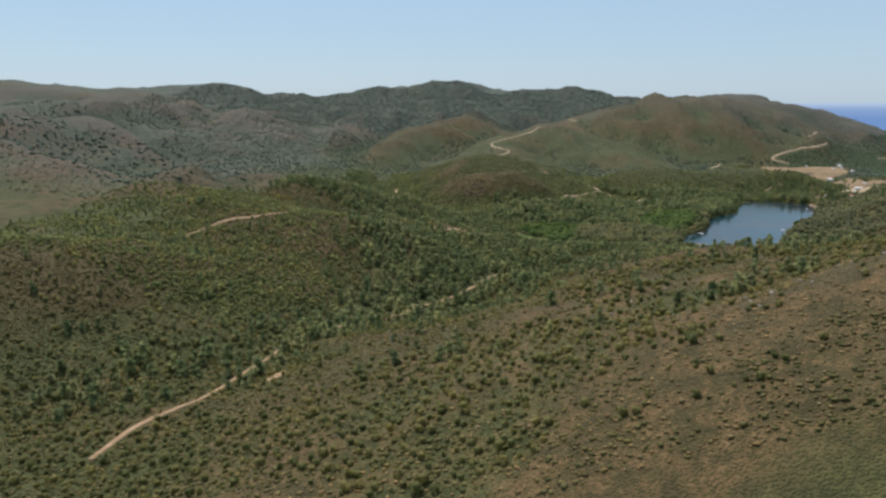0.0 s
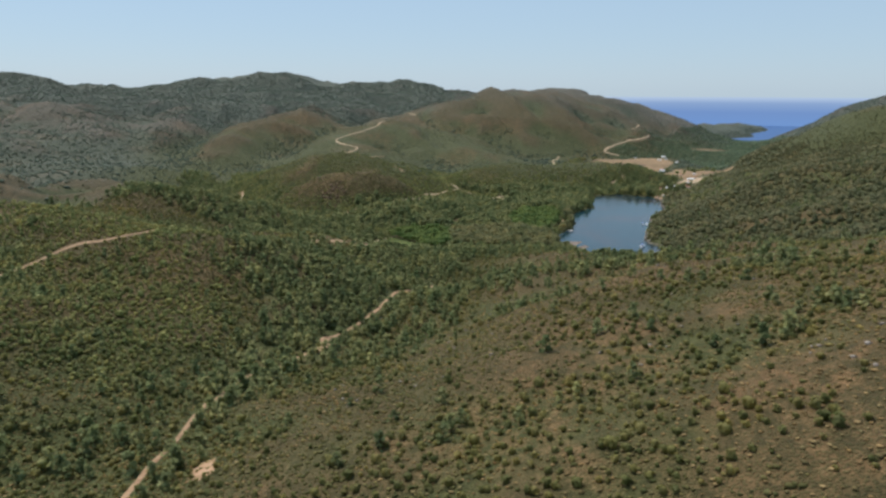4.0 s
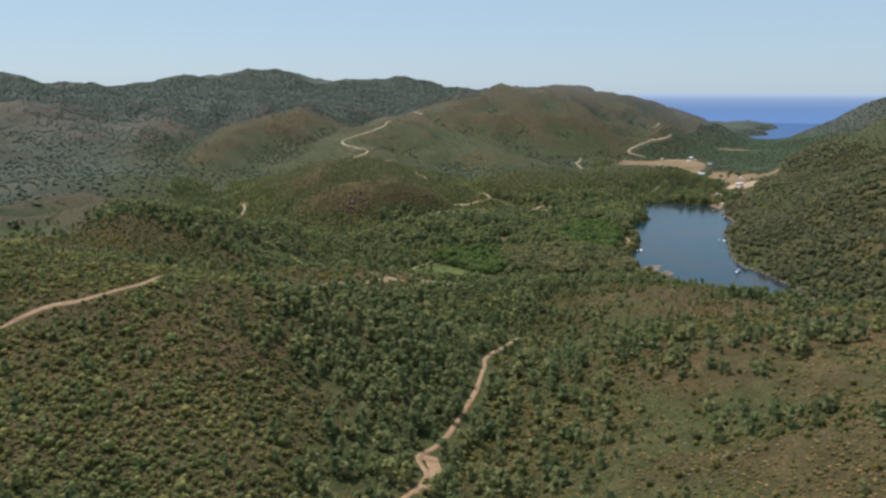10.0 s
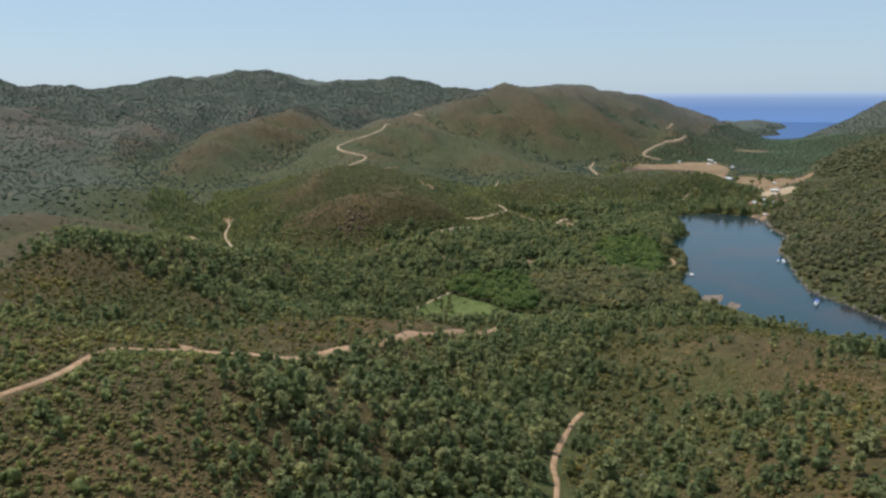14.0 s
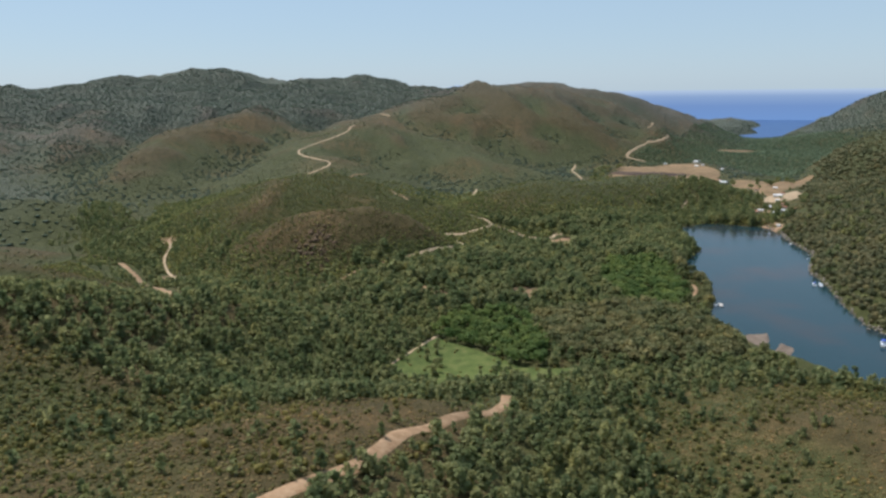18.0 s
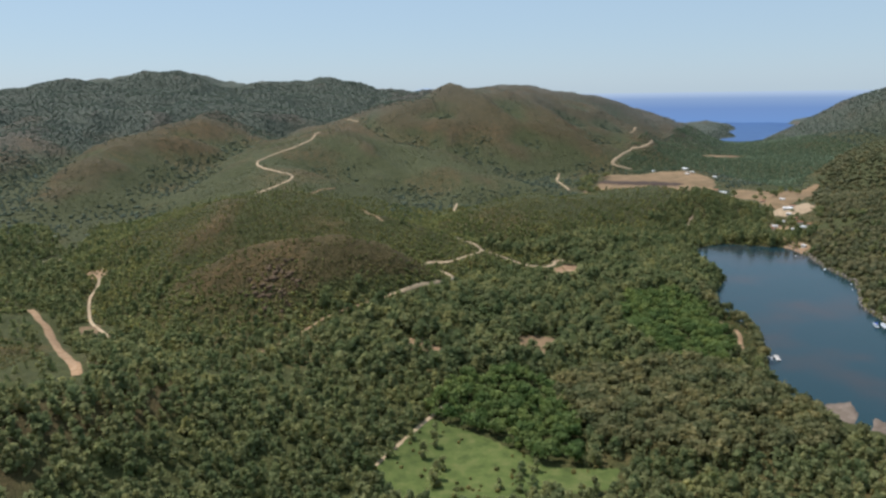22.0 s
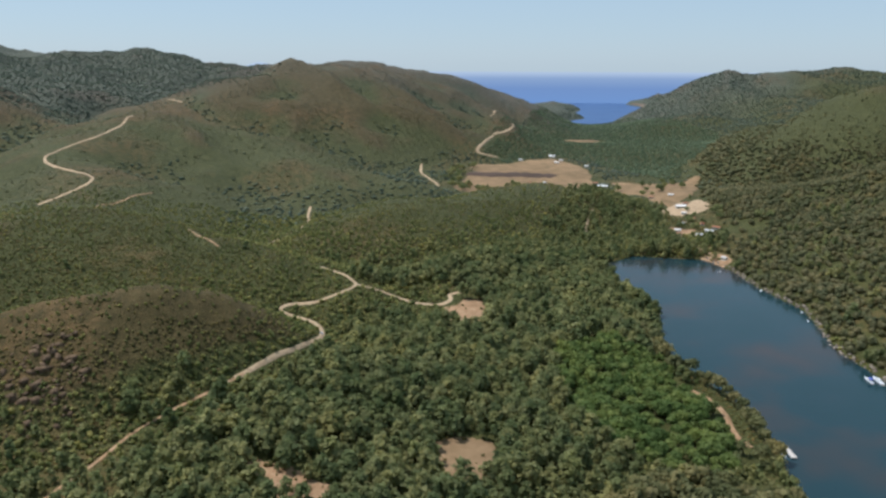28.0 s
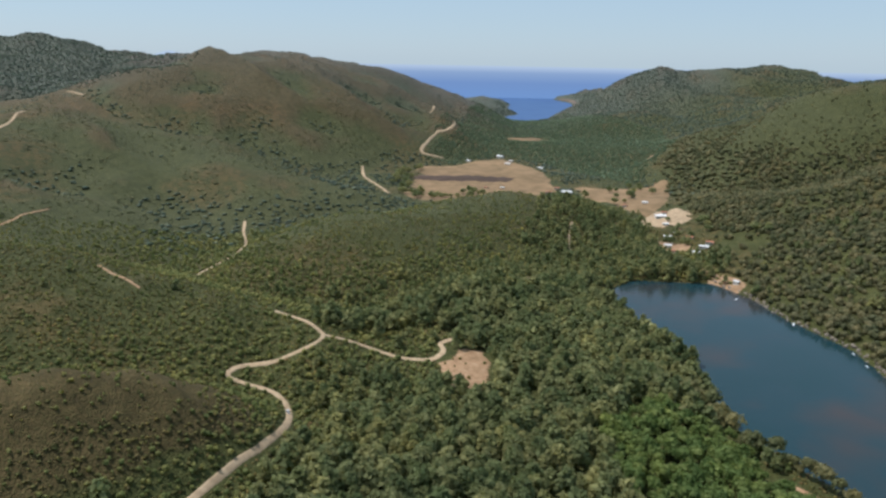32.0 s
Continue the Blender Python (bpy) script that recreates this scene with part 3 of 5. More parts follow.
def earthy(name, dark, mid, light, size=0.5, rough=0.95, relief=0.3):
    m, nt, b = material(name, rough)
    a = noise_tex(nt, size, 5, 0.65)
    w = noise_tex(nt, size * 0.07, 3)
    col = mix(nt, 1.0, ramp(nt, a, [(0.3, dark), (0.5, mid), (0.72, light)]), ramp(nt, w, [(0.35, (0.8, 0.8, 0.78)), (0.65, (1.15, 1.12, 1.08))]), "MULTIPLY")
    nt.links.new(col, b.inputs["Base Color"])
    bump(nt, b, a, 0.5, relief)
    return m


def painted(name, color, rough=0.5, metal=0.0):
    m, nt, b = material(name, rough)
    b.inputs["Metallic"].default_value = metal
    b.inputs["Specular IOR Level"].default_value = 0.4
    c = tuple(v * 0.82 for v in color)
    nt.links.new(ramp(nt, noise_tex(nt, 1.4, 4), [(0.3, c), (0.7, color)]), b.inputs["Base Color"])
    return m


PINE = foliage("pine_needles", (0.195, 0.204, 0.097), (0.263, 0.275, 0.126), (0.345, 0.355, 0.168), 0.58)
# next two have distance haze put into the colour: bluer, greyer than near pines
HAZY_PINE = foliage("distant_pine", (0.138, 0.173, 0.143), (0.173, 0.212, 0.167), (0.207, 0.246, 0.199), 0.5)
HAZY_YOUNG_PINE = foliage("young_pine", (0.138, 0.186, 0.115), (0.168, 0.221, 0.137), (0.198, 0.252, 0.162), 0.5)
LUSH = foliage("broad_leaves", (0.133, 0.183, 0.054), (0.179, 0.233, 0.073), (0.234, 0.287, 0.103), 0.58)
GROVE = foliage("grey_green_leaves", (0.178, 0.175, 0.081), (0.236, 0.223, 0.105), (0.304, 0.277, 0.139), 0.58)
MAQUIS = foliage("maquis_leaves", (0.164, 0.149, 0.055), (0.231, 0.206, 0.077), (0.310, 0.261, 0.107), 0.58)
RIDGE_LEAF = foliage("ridge_maquis_leaves", (0.190, 0.180, 0.062), (0.240, 0.222, 0.080), (0.300, 0.262, 0.106), 0.58)
KNOLL_LEAF = foliage("olive_maquis_leaves", (0.206, 0.218, 0.083), (0.293, 0.298, 0.115), (0.405, 0.390, 0.164), 0.58)
HILL_LEAF = foliage("hill_maquis_leaves", (0.166, 0.171, 0.091), (0.205, 0.205, 0.108), (0.253, 0.244, 0.137), 0.58)
SHORE_LEAF = foliage("shore_maquis_leaves", (0.187, 0.180, 0.098), (0.219, 0.206, 0.111), (0.255, 0.235, 0.129), 0.58)
HEATH = foliage("dry_heath", (0.184, 0.123, 0.051), (0.265, 0.180, 0.077), (0.380, 0.270, 0.127), 0.35)
BARK = earthy("bark", (0.05, 0.035, 0.024), (0.10, 0.07, 0.05), (0.17, 0.13, 0.10), 2.0)
DIRT = earthy("dirt_road", (0.29, 0.21, 0.13), (0.40, 0.295, 0.185), (0.50, 0.39, 0.26), 0.22)
CLAY = earthy("red_clay", (0.22, 0.135, 0.072), (0.32, 0.205, 0.115), (0.42, 0.29, 0.18), 0.25)
STRAW = earthy("mown_straw", (0.13, 0.096, 0.048), (0.215, 0.145, 0.078), (0.29, 0.198, 0.112), 0.05)
TILLED = earthy("tilled_soil", (0.052, 0.036, 0.027), (0.080, 0.055, 0.042), (0.11, 0.078, 0.06), 0.06)
GRASS = earthy("meadow_grass", (0.052, 0.070, 0.018), (0.084, 0.112, 0.027), (0.140, 0.146, 0.048), 0.14)
SAND = earthy("wet_sand", (0.10, 0.075, 0.055), (0.16, 0.125, 0.095), (0.24, 0.19, 0.15), 0.15)
ROCK = earthy("outcrop_rock", (0.075, 0.050, 0.030), (0.130, 0.088, 0.054), (0.205, 0.145, 0.092), 0.6)
PALE_ROCK = earthy("pale_shore_rock", (0.17, 0.14, 0.115), (0.28, 0.24, 0.20), (0.40, 0.355, 0.30), 0.6)

# ---------------------------------------------------------------- roads and clearings
# plan of each track: places in metres, then its width
TRACKS = {
    "gully_road": (3.4, CLAY, [(-158, 240), (-156, 250), (-151, 264), (-142, 276), (-133, 287), (-131, 308), (-129, 328), (-124, 346), (-122, 366), (-118, 405),
                               (-108, 440), (-94, 468), (-87, 482), (-76, 494), (-72, 506), (-74, 523), (-64, 537), (-55, 554), (-38, 592), (-25, 631), (-21, 650), (-6, 686), (11, 721), (21, 736)]),
    "ridge_road": (4.6, CLAY, [(-320, 540), (-285, 564), (-271, 578), (-255, 601), (-238, 613), (-222, 631), (-214, 652), (-211, 692), (-194, 698), (-180, 714)]),
    "ridge_break": (8.0, CLAY, [(-186, 716), (-180, 712), (-160, 712), (-138, 708),
                               (-122, 716), (-106, 730), (-93, 741), (-79, 763), (-64, 790), (-47, 811), (-32, 828), (-14, 843), (-4, 860), (4, 884)]),
    "forest_lane": (7.5, CLAY, [(-297, 1290), (-283, 1261), (-270, 1236), (-246, 1168), (-226, 1112), (-213, 1081), (-205, 1055)]),
    "wood_lane": (3.0, CLAY, [(-196, 1150), (-183, 1149), (-167, 1148), (-155, 1140), (-130, 1150), (-105, 1164), (-88, 1177), (-72, 1188), (-62, 1197), (-45, 1208), (-13, 1229), (5, 1243)]),
    "valley_lane": (4.1, DIRT, [(-2, 1238), (5, 1243), (21, 1254), (41, 1269), (56, 1284), (67, 1302), (73, 1317), (77, 1334), (74, 1350), (63, 1365), (56, 1372), (62, 1379), (74, 1380), (93, 1373), (111, 1374), (122, 1384), (121, 1397), (114, 1413), (105, 1426)]),
    "lake_lane": (4.8, DIRT, [(122, 1384), (129, 1379), (136, 1374), (150, 1361), (161, 1346), (175, 1339), (188, 1345), (193, 1353), (196, 1360), (206, 1361)]),
    "meadow_track": (3.5, DIRT, [(-52, 982), (-32, 1006), (-12, 1030), (2, 1046)]),
    "hill_cut": (3.5, CLAY, [(8, 1502), (13, 1492), (19, 1477), (27, 1464)]),
    "brook_bed": (3.2, DIRT, [(-273, 1427), (-266, 1395), (-264, 1368), (-264, 1343), (-253, 1292), (-243, 1259), (-222, 1220)]),
    "brook_track": (4, DIRT, [(84, 1570), (100, 1592), (116, 1606), (132, 1614), (145, 1628), (157, 1656), (168, 1695), (177, 1729), (193, 1775)]),
    "old_terrace": (2.6, CLAY, [(-67, 1653), (-41, 1689), (-21, 1721), (-3, 1742)]),
    "hilltop_road": (4.5, DIRT, [(-117, 1672), (-98, 1703), (-78, 1729), (-65, 1761), (-67, 1776), (-83, 1812), (-101, 1846), (-117, 1902), (-106, 1940), (-79, 1988), (-43, 2041), (-20, 2102), (8, 2190)]),
    "crest_road": (5, DIRT, [(96, 2500), (108, 2478), (118, 2440)]),
    "coast_road": (6, DIRT, [(690, 2146), (668, 2148), (650, 2156), (658, 2171), (693, 2209), (753, 2277), (788, 2297), (852, 2359), (872, 2390)]),
    "coast_cut": (5, DIRT, [(825, 2424), (854, 2454), (900, 2520)]),
    "farm_road": (5, DIRT, [(497, 2096), (461, 2017), (449, 1963), (440, 1913), (418, 1850)]),
    "stone_lane": (3, DIRT, [(500, 1572), (484, 1556), (466, 1538), (452, 1520)]),
    "bay_beach": (14, SAND, [(2180, 3424), (2288, 3560), (2380, 3690), (2446, 3850)]),
    "short_lane": (5, DIRT, [(342, 1450), (336, 1441), (325, 1424)]),
    "far_cut": (8, CLAY, [(1002, 1926), (1030, 1950), (1060, 1964)]),
    "shore_path": (4.0, CLAY, [(254, 1146), (255, 1128), (249, 1110), (240, 1097), (234, 1086), (232, 1076)]),
    "beach_lane": (6, CLAY, [(566, 1500), (545, 1470), (531, 1447), (516, 1420), (508, 1392)]),
}
FIELDS = {
    "brook_clearing": (STRAW, [(-256, 1240), (-250, 1256), (-238, 1252), (-236, 1236), (-244, 1226)]),
    "upper_clearing": (CLAY, [(-284, 1418), (-284, 1446), (-272, 1446), (-262, 1434), (-268, 1416)]),
    "brook_gravel": (DIRT, [(-358, 1530), (-358, 1546), (-346, 1550), (-336, 1540), (-342, 1524)]),
    "lane_bank": (DIRT, [(-192, 1180), (-178, 1182), (-166, 1172), (-154, 1140), (-164, 1142), (-176, 1160), (-192, 1166)]),
    "straw_field": (STRAW, [(444, 1815), (449, 1868), (500, 1950), (558, 2000), (612, 2100), (675, 2081), (768, 2133), (819, 2136), (806, 2060), (786, 1994), (733, 1883), (666, 1796), (600, 1820), (545, 1830), (500, 1815)]),
    "tilled_strip": (TILLED, [(535, 1984), (556, 2020), (634, 1984), (694, 1928), (668, 1895), (611, 1944)]),
    "hay_meadow": (STRAW, [(630, 1715), (690, 1760), (716, 1795), (740, 1758), (770, 1745), (825, 1732), (781, 1682), (690, 1610), (645, 1590), (650, 1640), (660, 1680)]),
    "far_meadow": (STRAW, [(1010, 2375), (1074, 2420), (1150, 2448), (1145, 2405), (1080, 2355)]),
    "green_meadow": (GRASS, [(-54, 972), (-46, 992), (-12, 1026), (2, 1012), (14, 994), (34, 958), (66, 946), (58, 928), (18, 930), (-2, 920), (-30, 922), (-44, 950)]),
    "wood_clearing": (CLAY, [(-10, 1158), (2, 1146), (10, 1134), (19, 1120), (8, 1116), (-3, 1123), (-14, 1141)]),
    "sand_lot": (STRAW, [(74, 1113), (78, 1143), (96, 1147), (111, 1138), (106, 1120), (93, 1108)]),
    "bare_slope": (CLAY, [(170, 1290), (164, 1304), (172, 1318), (176, 1330), (190, 1334), (204, 1344), (214, 1340), (204, 1318), (192, 1300), (180, 1286)]),
    "shore_sand": (CLAY, [(492, 1352), (498, 1380), (512, 1384), (514, 1366), (506, 1350)]),
    "clay_bank": (CLAY, [(-106, 304), (-108, 315), (-103, 317), (-99, 308)]),
    "gully_bank": (CLAY, [(-80, 490), (-74, 498), (-70, 512), (-72, 524), (-66, 526), (-64, 512), (-68, 498), (-74, 488)]),
    "farm_yard": (DIRT, [(640, 1560), (630, 1585), (668, 1600), (690, 1585), (672, 1556)]),
    "beach_yard": (CLAY, [(545, 1470), (548, 1500), (575, 1512), (590, 1488), (572, 1462)]),
}


def smooth_line(points, gap):
    """A smooth line through the places, with points about gap apart."""
    p = np.array([points[0]] + list(points) + [points[-1]], float)
    out = []
    for k in range(1, len(p) - 2):
        n = max(2, int(np.linalg.norm(p[k + 1] - p[k]) / gap))
        t = np.linspace(0, 1, n, endpoint=False)[:, None]
        a, b, c, d = p[k - 1 : k + 3]
        out.append(0.5 * (2 * b + (c - a) * t + (2 * a - 5 * b + 4 * c - d) * t * t + (3 * b - a - 3 * c + d) * t**3))
    return np.vstack(out + [p[-2:-1]])


LINES = {n: smooth_line(pts, 4.0) for n, (w, m, pts) in TRACKS.items()}


OVERGROWN = ("wood_lane", "ridge_break", "meadow_track")


def near_road(x, y, margin):
    """Whether a place lies on a track or within margin metres of its edge."""
    found = np.zeros(np.shape(x), bool)
    for n, (w, m, pts) in TRACKS.items():
        d = edge_distance(x, y, [tuple(q) for q in LINES[n][::2]] + [tuple(LINES[n][-1])], closed=False)
        found |= d < w / 2 + margin - (0.6 if n in OVERGROWN else 0)
    return found


def in_field(x, y, margin=0.0):
    found = np.zeros(np.shape(x), bool)
    for m, poly in FIELDS.values():
        found |= edge_distance(x, y, poly) < margin
    return found


def road(name, width, mat, line, seed):
    d = np.gradient(line, axis=0)
    d /= np.linalg.norm(d, axis=1)[:, None] + 1e-9
    side = np.stack([d[:, 1], -d[:, 0]], 1)
    s = np.arange(len(line)) * 4.0
    verts, n = [], 7
    lift = 0.35 + 0.9 * step(1500, 2400, line[:, 1])
    for k in range(n):
        u = (k / (n - 1) - 0.5) * 2
        w = width / 2 * (1 + 0.7 * (fractal(s, 40.0 * np.sign(u) + 0 * s, 17, seed, 2) - 0.5))
        q = line + side * (u * w)[:, None]
        z = ground_z(q[:, 0], q[:, 1]) + lift - (0.7 + lift * 0.6) * (abs(u) > 0.9) - 0.09 * (abs(abs(u) - 0.5) < 0.25)
        verts.append(np.c_[q, z])
    co = np.stack(verts, 1).reshape(-1, 3)
    faces = [(i * n + k, i * n + k + 1, (i + 1) * n + k + 1, (i + 1) * n + k) for i in range(len(line) - 1) for k in range(n - 1)]
    return link(name, co.tolist(), faces, mat, True)


def field(name, mat, poly, lift=0.3, seed=0):
    p = np.array(poly, float)
    far = p[:, 1].mean() > 1500
    gap = 14.0 if far else 3.0
    xs, ys = np.arange(p[:, 0].min() - gap, p[:, 0].max() + gap, gap), np.arange(p[:, 1].min() - gap, p[:, 1].max() + gap, gap)
    gx, gy = np.meshgrid(xs, ys)
    d = edge_distance(gx, gy, poly) + (fractal(gx, gy, gap * 4, 5 + seed, 2) - 0.5) * gap * 2.2
    z = ground_z(gx, gy) + np.clip(0.2 - d * (0.4 if lift > 1 else 0.12), -0.8, lift + (0.9 if far else 0))
    idx = -np.ones(gx.shape, int)
    keep = d < gap * 1.2
    idx[keep] = np.arange(keep.sum())
    co = np.c_[gx[keep], gy[keep], z[keep]]
    faces = []
    for j in range(len(ys) - 1):
        for i in range(len(xs) - 1):
            q = (idx[j, i], idx[j, i + 1], idx[j + 1, i + 1], idx[j + 1, i])
            if min(q) >= 0:
                faces.append(q)
    return link(name, co.tolist(), faces, mat, True)


for k, (n, (w, m, pts)) in enumerate(TRACKS.items()):
    tagged(road(n, w, m, LINES[n], 40 + k), "unpaved pale dirt track winding over the hills" if m is DIRT else "reddish clay track cut into the slope", "dirt road", kind="structure")
for k, (n, (m, poly)) in enumerate(FIELDS.items()):
    what = {STRAW: "dry straw-coloured mown field", TILLED: "dark brown tilled strip of soil", GRASS: "lush green grass meadow among pines"}.get(m, "bare reddish-brown earth with thin growth")
    tagged(field(n, m, poly, 2.2 if n == "tilled_strip" else 0.3, k), what, "field", kind="structure")

# ---------------------------------------------------------------- plants
rng = np.random.default_rng(7)


def blob(rx, ry, rz, z, rough, seed, rings=3, sides=5):
    """A lumpy closed form: vertices and triangles."""
    r = np.random.default_rng(seed)
    v = [(0, 0, -rz)]
    for k in range(1, rings):
        a = math.pi * k / rings
        for s in range(sides):
            t = 2 * math.pi * (s + 0.5 * k) / sides
            q = 1 + rough * r.uniform(-1, 1)
            v.append((rx * q * math.sin(a) * math.cos(t), ry * q * math.sin(a) * math.sin(t), -rz * math.cos(a) * q))
    v.append((0, 0, rz))
    f = []
    for s in range(sides):
        f.append((0, 1 + (s + 1) % sides, 1 + s))
        for k in range(rings - 2):
            a, b = 1 + k * sides + s, 1 + k * sides + (s + 1) % sides
            f += [(a, b, b + sides), (a, b + sides, a + sides)]
        f.append((1 + (rings - 2) * sides + s, 1 + (rings - 2) * sides + (s + 1) % sides, len(v) - 1))
    v = np.array(v) + (0, 0, z)
    return v, np.array(f)


def tufts(centres, radii, count, size, seed):
    """Small leaf sprays, each one bent triangle, on the outside of some rounded masses."""
    r = np.random.default_rng(seed)
    n = len(centres)
    pick = r.integers(0, n, count)
    d = r.normal(size=(count, 3))
    d[:, 2] = np.abs(d[:, 2]) * 0.9 - 0.25
    d /= np.linalg.norm(d, axis=1)[:, None]
    c = np.array(centres)[pick] + d * np.array(radii)[pick][:, None] * r.uniform(0.75, 1.12, (count, 1))
    face = d + 0.55 * r.normal(size=(count, 3)) * 0.8
    a = np.cross(face, r.normal(size=(count, 3)))
    a /= np.linalg.norm(a, axis=1)[:, None]
    b = np.cross(a, face)
    b /= np.linalg.norm(b, axis=1)[:, None]
    s = size * r.uniform(0.7, 1.4, (count, 1))
    v = np.stack([c - b * s * 0.6 - a * s * 0.4, c + b * s * 0.6 - a * s * 0.4, c + a * s * 0.9], 1).reshape(-1, 3)
    return v, np.arange(3 * count).reshape(-1, 3)


def join(parts):
    """One list of vertices, triangles and material numbers out of several."""
    vs, fs, ms, n = [], [], [], 0
    for v, f, m in parts:
        vs.append(v)
        fs.append(f + n)
        ms.append(np.full(len(f), m))
        n += len(v)
    return np.vstack(vs), np.vstack(fs), np.concatenate(ms)


def trunk_form(h, r, lean, sides=5):
    v = [((r * (1 - 0.65 * k)) * math.cos(2 * math.pi * s / sides) + lean * k, (r * (1 - 0.65 * k)) * math.sin(2 * math.pi * s / sides), h * k) for k in (0.0, 0.5, 1.0) for s in range(sides)]
    f = []
    for k in range(2):
        for s in range(sides):
            a, b = k * sides + s, k * sides + (s + 1) % sides
            f += [(a, b, b + sides), (a, b + sides, a + sides)]
    return np.array(v), np.array(f)


def limb_form(z, out, up, turn, r):
    """A tapered limb that leaves the trunk at z."""
    c, s = math.cos(turn), math.sin(turn)
    v, f = [], []
    for k, q in ((0, r), (1, r * 0.4)):
        for j in range(3):
            a = 2 * math.pi * j / 3
            v.append((c * out * k - s * q * math.cos(a), s * out * k + c * q * math.cos(a), z + up * k + q * math.sin(a)))
    for j in range(3):
        f += [(j, (j + 1) % 3, 3 + (j + 1) % 3), (j, 3 + (j + 1) % 3, 3 + j)]
    return np.array(v), np.array(f)


def pine_masses(seed, spread, low):
    """Centres and radii of a pine's masses of needles, for a tree one unit high."""
    r = np.random.default_rng(seed)
    c, q = [], []
    for k in range(9):
        h = low + (0.93 - low) * (k / 8) ** 0.9
        wide = spread * (1.0 - 0.72 * ((h - low) / (1 - low)) ** 1.3)
        a = 2.4 * k + r.uniform(-0.5, 0.5)
        c.append((wide * 0.62 * math.cos(a), wide * 0.62 * math.sin(a), h))
        q.append(wide * r.uniform(0.55, 0.8) + 0.02)
    c.append((0, 0, 0.9))
    q.append(0.09)
    return c, q


def round_masses(seed, spread, low):
    r = np.random.default_rng(seed)
    c, q = [], []
    for k in range(10):
        a, e = 2.4 * k, r.uniform(-0.4, 1.3)
        c.append((spread * 0.55 * math.cos(a) * math.cos(e), spread * 0.55 * math.sin(a) * math.cos(e), (1 + low) / 2 + (1 - low) * 0.28 * math.sin(e)))
        q.append(spread * r.uniform(0.38, 0.62))
    return c, q


def crown_form(kind, seed, count):
    if kind == "pine":
        c, q = pine_masses(seed, 0.35 + 0.06 * math.sin(seed), 0.16)
    elif kind == "tall_pine":
        c, q = pine_masses(seed, 0.35 + 0.07 * math.sin(seed * 2.0), 0.30)
    else:
        c, q = round_masses(seed, 0.50 + 0.06 * math.sin(seed), 0.25)
    core = []
    for k in range(1, len(c), 4 if count > 60 else 5):
        v, f = blob(q[k] * 1.05, q[k] * 1.05, q[k] * 0.85, 0, 0.35, seed * 7 + k, 3, 4)
        core.append((v + np.array(c[k]), f, 0))
    v, f = tufts(c, q, count, 0.14 if count > 150 else 0.165 if count > 60 else 0.2, seed * 13 + 1)
    return core + [(v, f, 0)]


def tree_form(kind, seed, count):
    h = {"pine": 0.5, "tall_pine": 0.72, "round": 0.5}[kind]
    return join(crown_form(kind, seed, count) + [(*trunk_form(h, 0.022, 0.02, 3), 1)])


def scatter_mesh(name, x, y, size, forms, mats, sink=0.03, wide=None):
    """One mesh with a plant of the given height at every place."""
    n = len(x)
    z = ground_z(x, y) - sink * size
    turn = rng.uniform(0, 2 * math.pi, n)
    which = rng.integers(0, len(forms), n)
    wide = np.ones(n) if wide is None else wide
    vs, fs, ms, tints, base = [], [], [], [], 0
    for k, (v, f, m) in enumerate(forms):
        i = np.nonzero(which == k)[0]
        if not len(i):
            continue
        c, s = np.cos(turn[i])[:, None], np.sin(turn[i])[:, None]
        w = (size[i] * wide[i])[:, None]
        px = (v[None, :, 0] * c - v[None, :, 1] * s) * w + x[i][:, None]
        py = (v[None, :, 0] * s + v[None, :, 1] * c) * w + y[i][:, None]
        pz = v[None, :, 2] * size[i][:, None] + z[i][:, None]
        vs.append(np.stack([px, py, pz], -1).reshape(-1, 3))
        fs.append((f[None] + (np.arange(len(i)) * len(v))[:, None, None]).reshape(-1, 3) + base)
        ms.append(np.tile(m, len(i)))
        tints.append(np.repeat(rng.uniform(0, 1, len(i)), len(v)))
        base += len(i) * len(v)
    co, tri, mi = np.vstack(vs).astype(np.float32), np.vstack(fs).astype(np.int32), np.concatenate(ms).astype(np.int32)
    me = bpy.data.meshes.new(name)
    me.vertices.add(len(co))
    me.vertices.foreach_set("co", co.ravel())
    me.loops.add(tri.size)
    me.loops.foreach_set("vertex_index", tri.ravel())
    me.polygons.add(len(tri))
    me.polygons.foreach_set("loop_start", np.arange(0, tri.size, 3, dtype=np.int32))
    for mat in mats:
        me.materials.append(mat)
    me.update(calc_edges=True)
    me.polygons.foreach_set("material_index", mi)
    me.attributes.new("plant_tint", "FLOAT", "POINT").data.foreach_set("value", np.concatenate(tints).astype(np.float32))
    return new(name, me)


def candidates(x0, x1, y0, y1, gap):
    gx, gy = np.meshgrid(np.arange(x0, x1, gap), np.arange(y0, y1, gap))
    x, y = gx.ravel() + rng.uniform(-0.5, 0.5, gx.size) * gap, gy.ravel() + rng.uniform(-0.5, 0.5, gx.size) * gap
    dry = (edge_distance(x, y, LAKE) > -0.5) & (edge_distance(x, y, SEA) > 3)
    return x[dry], y[dry]


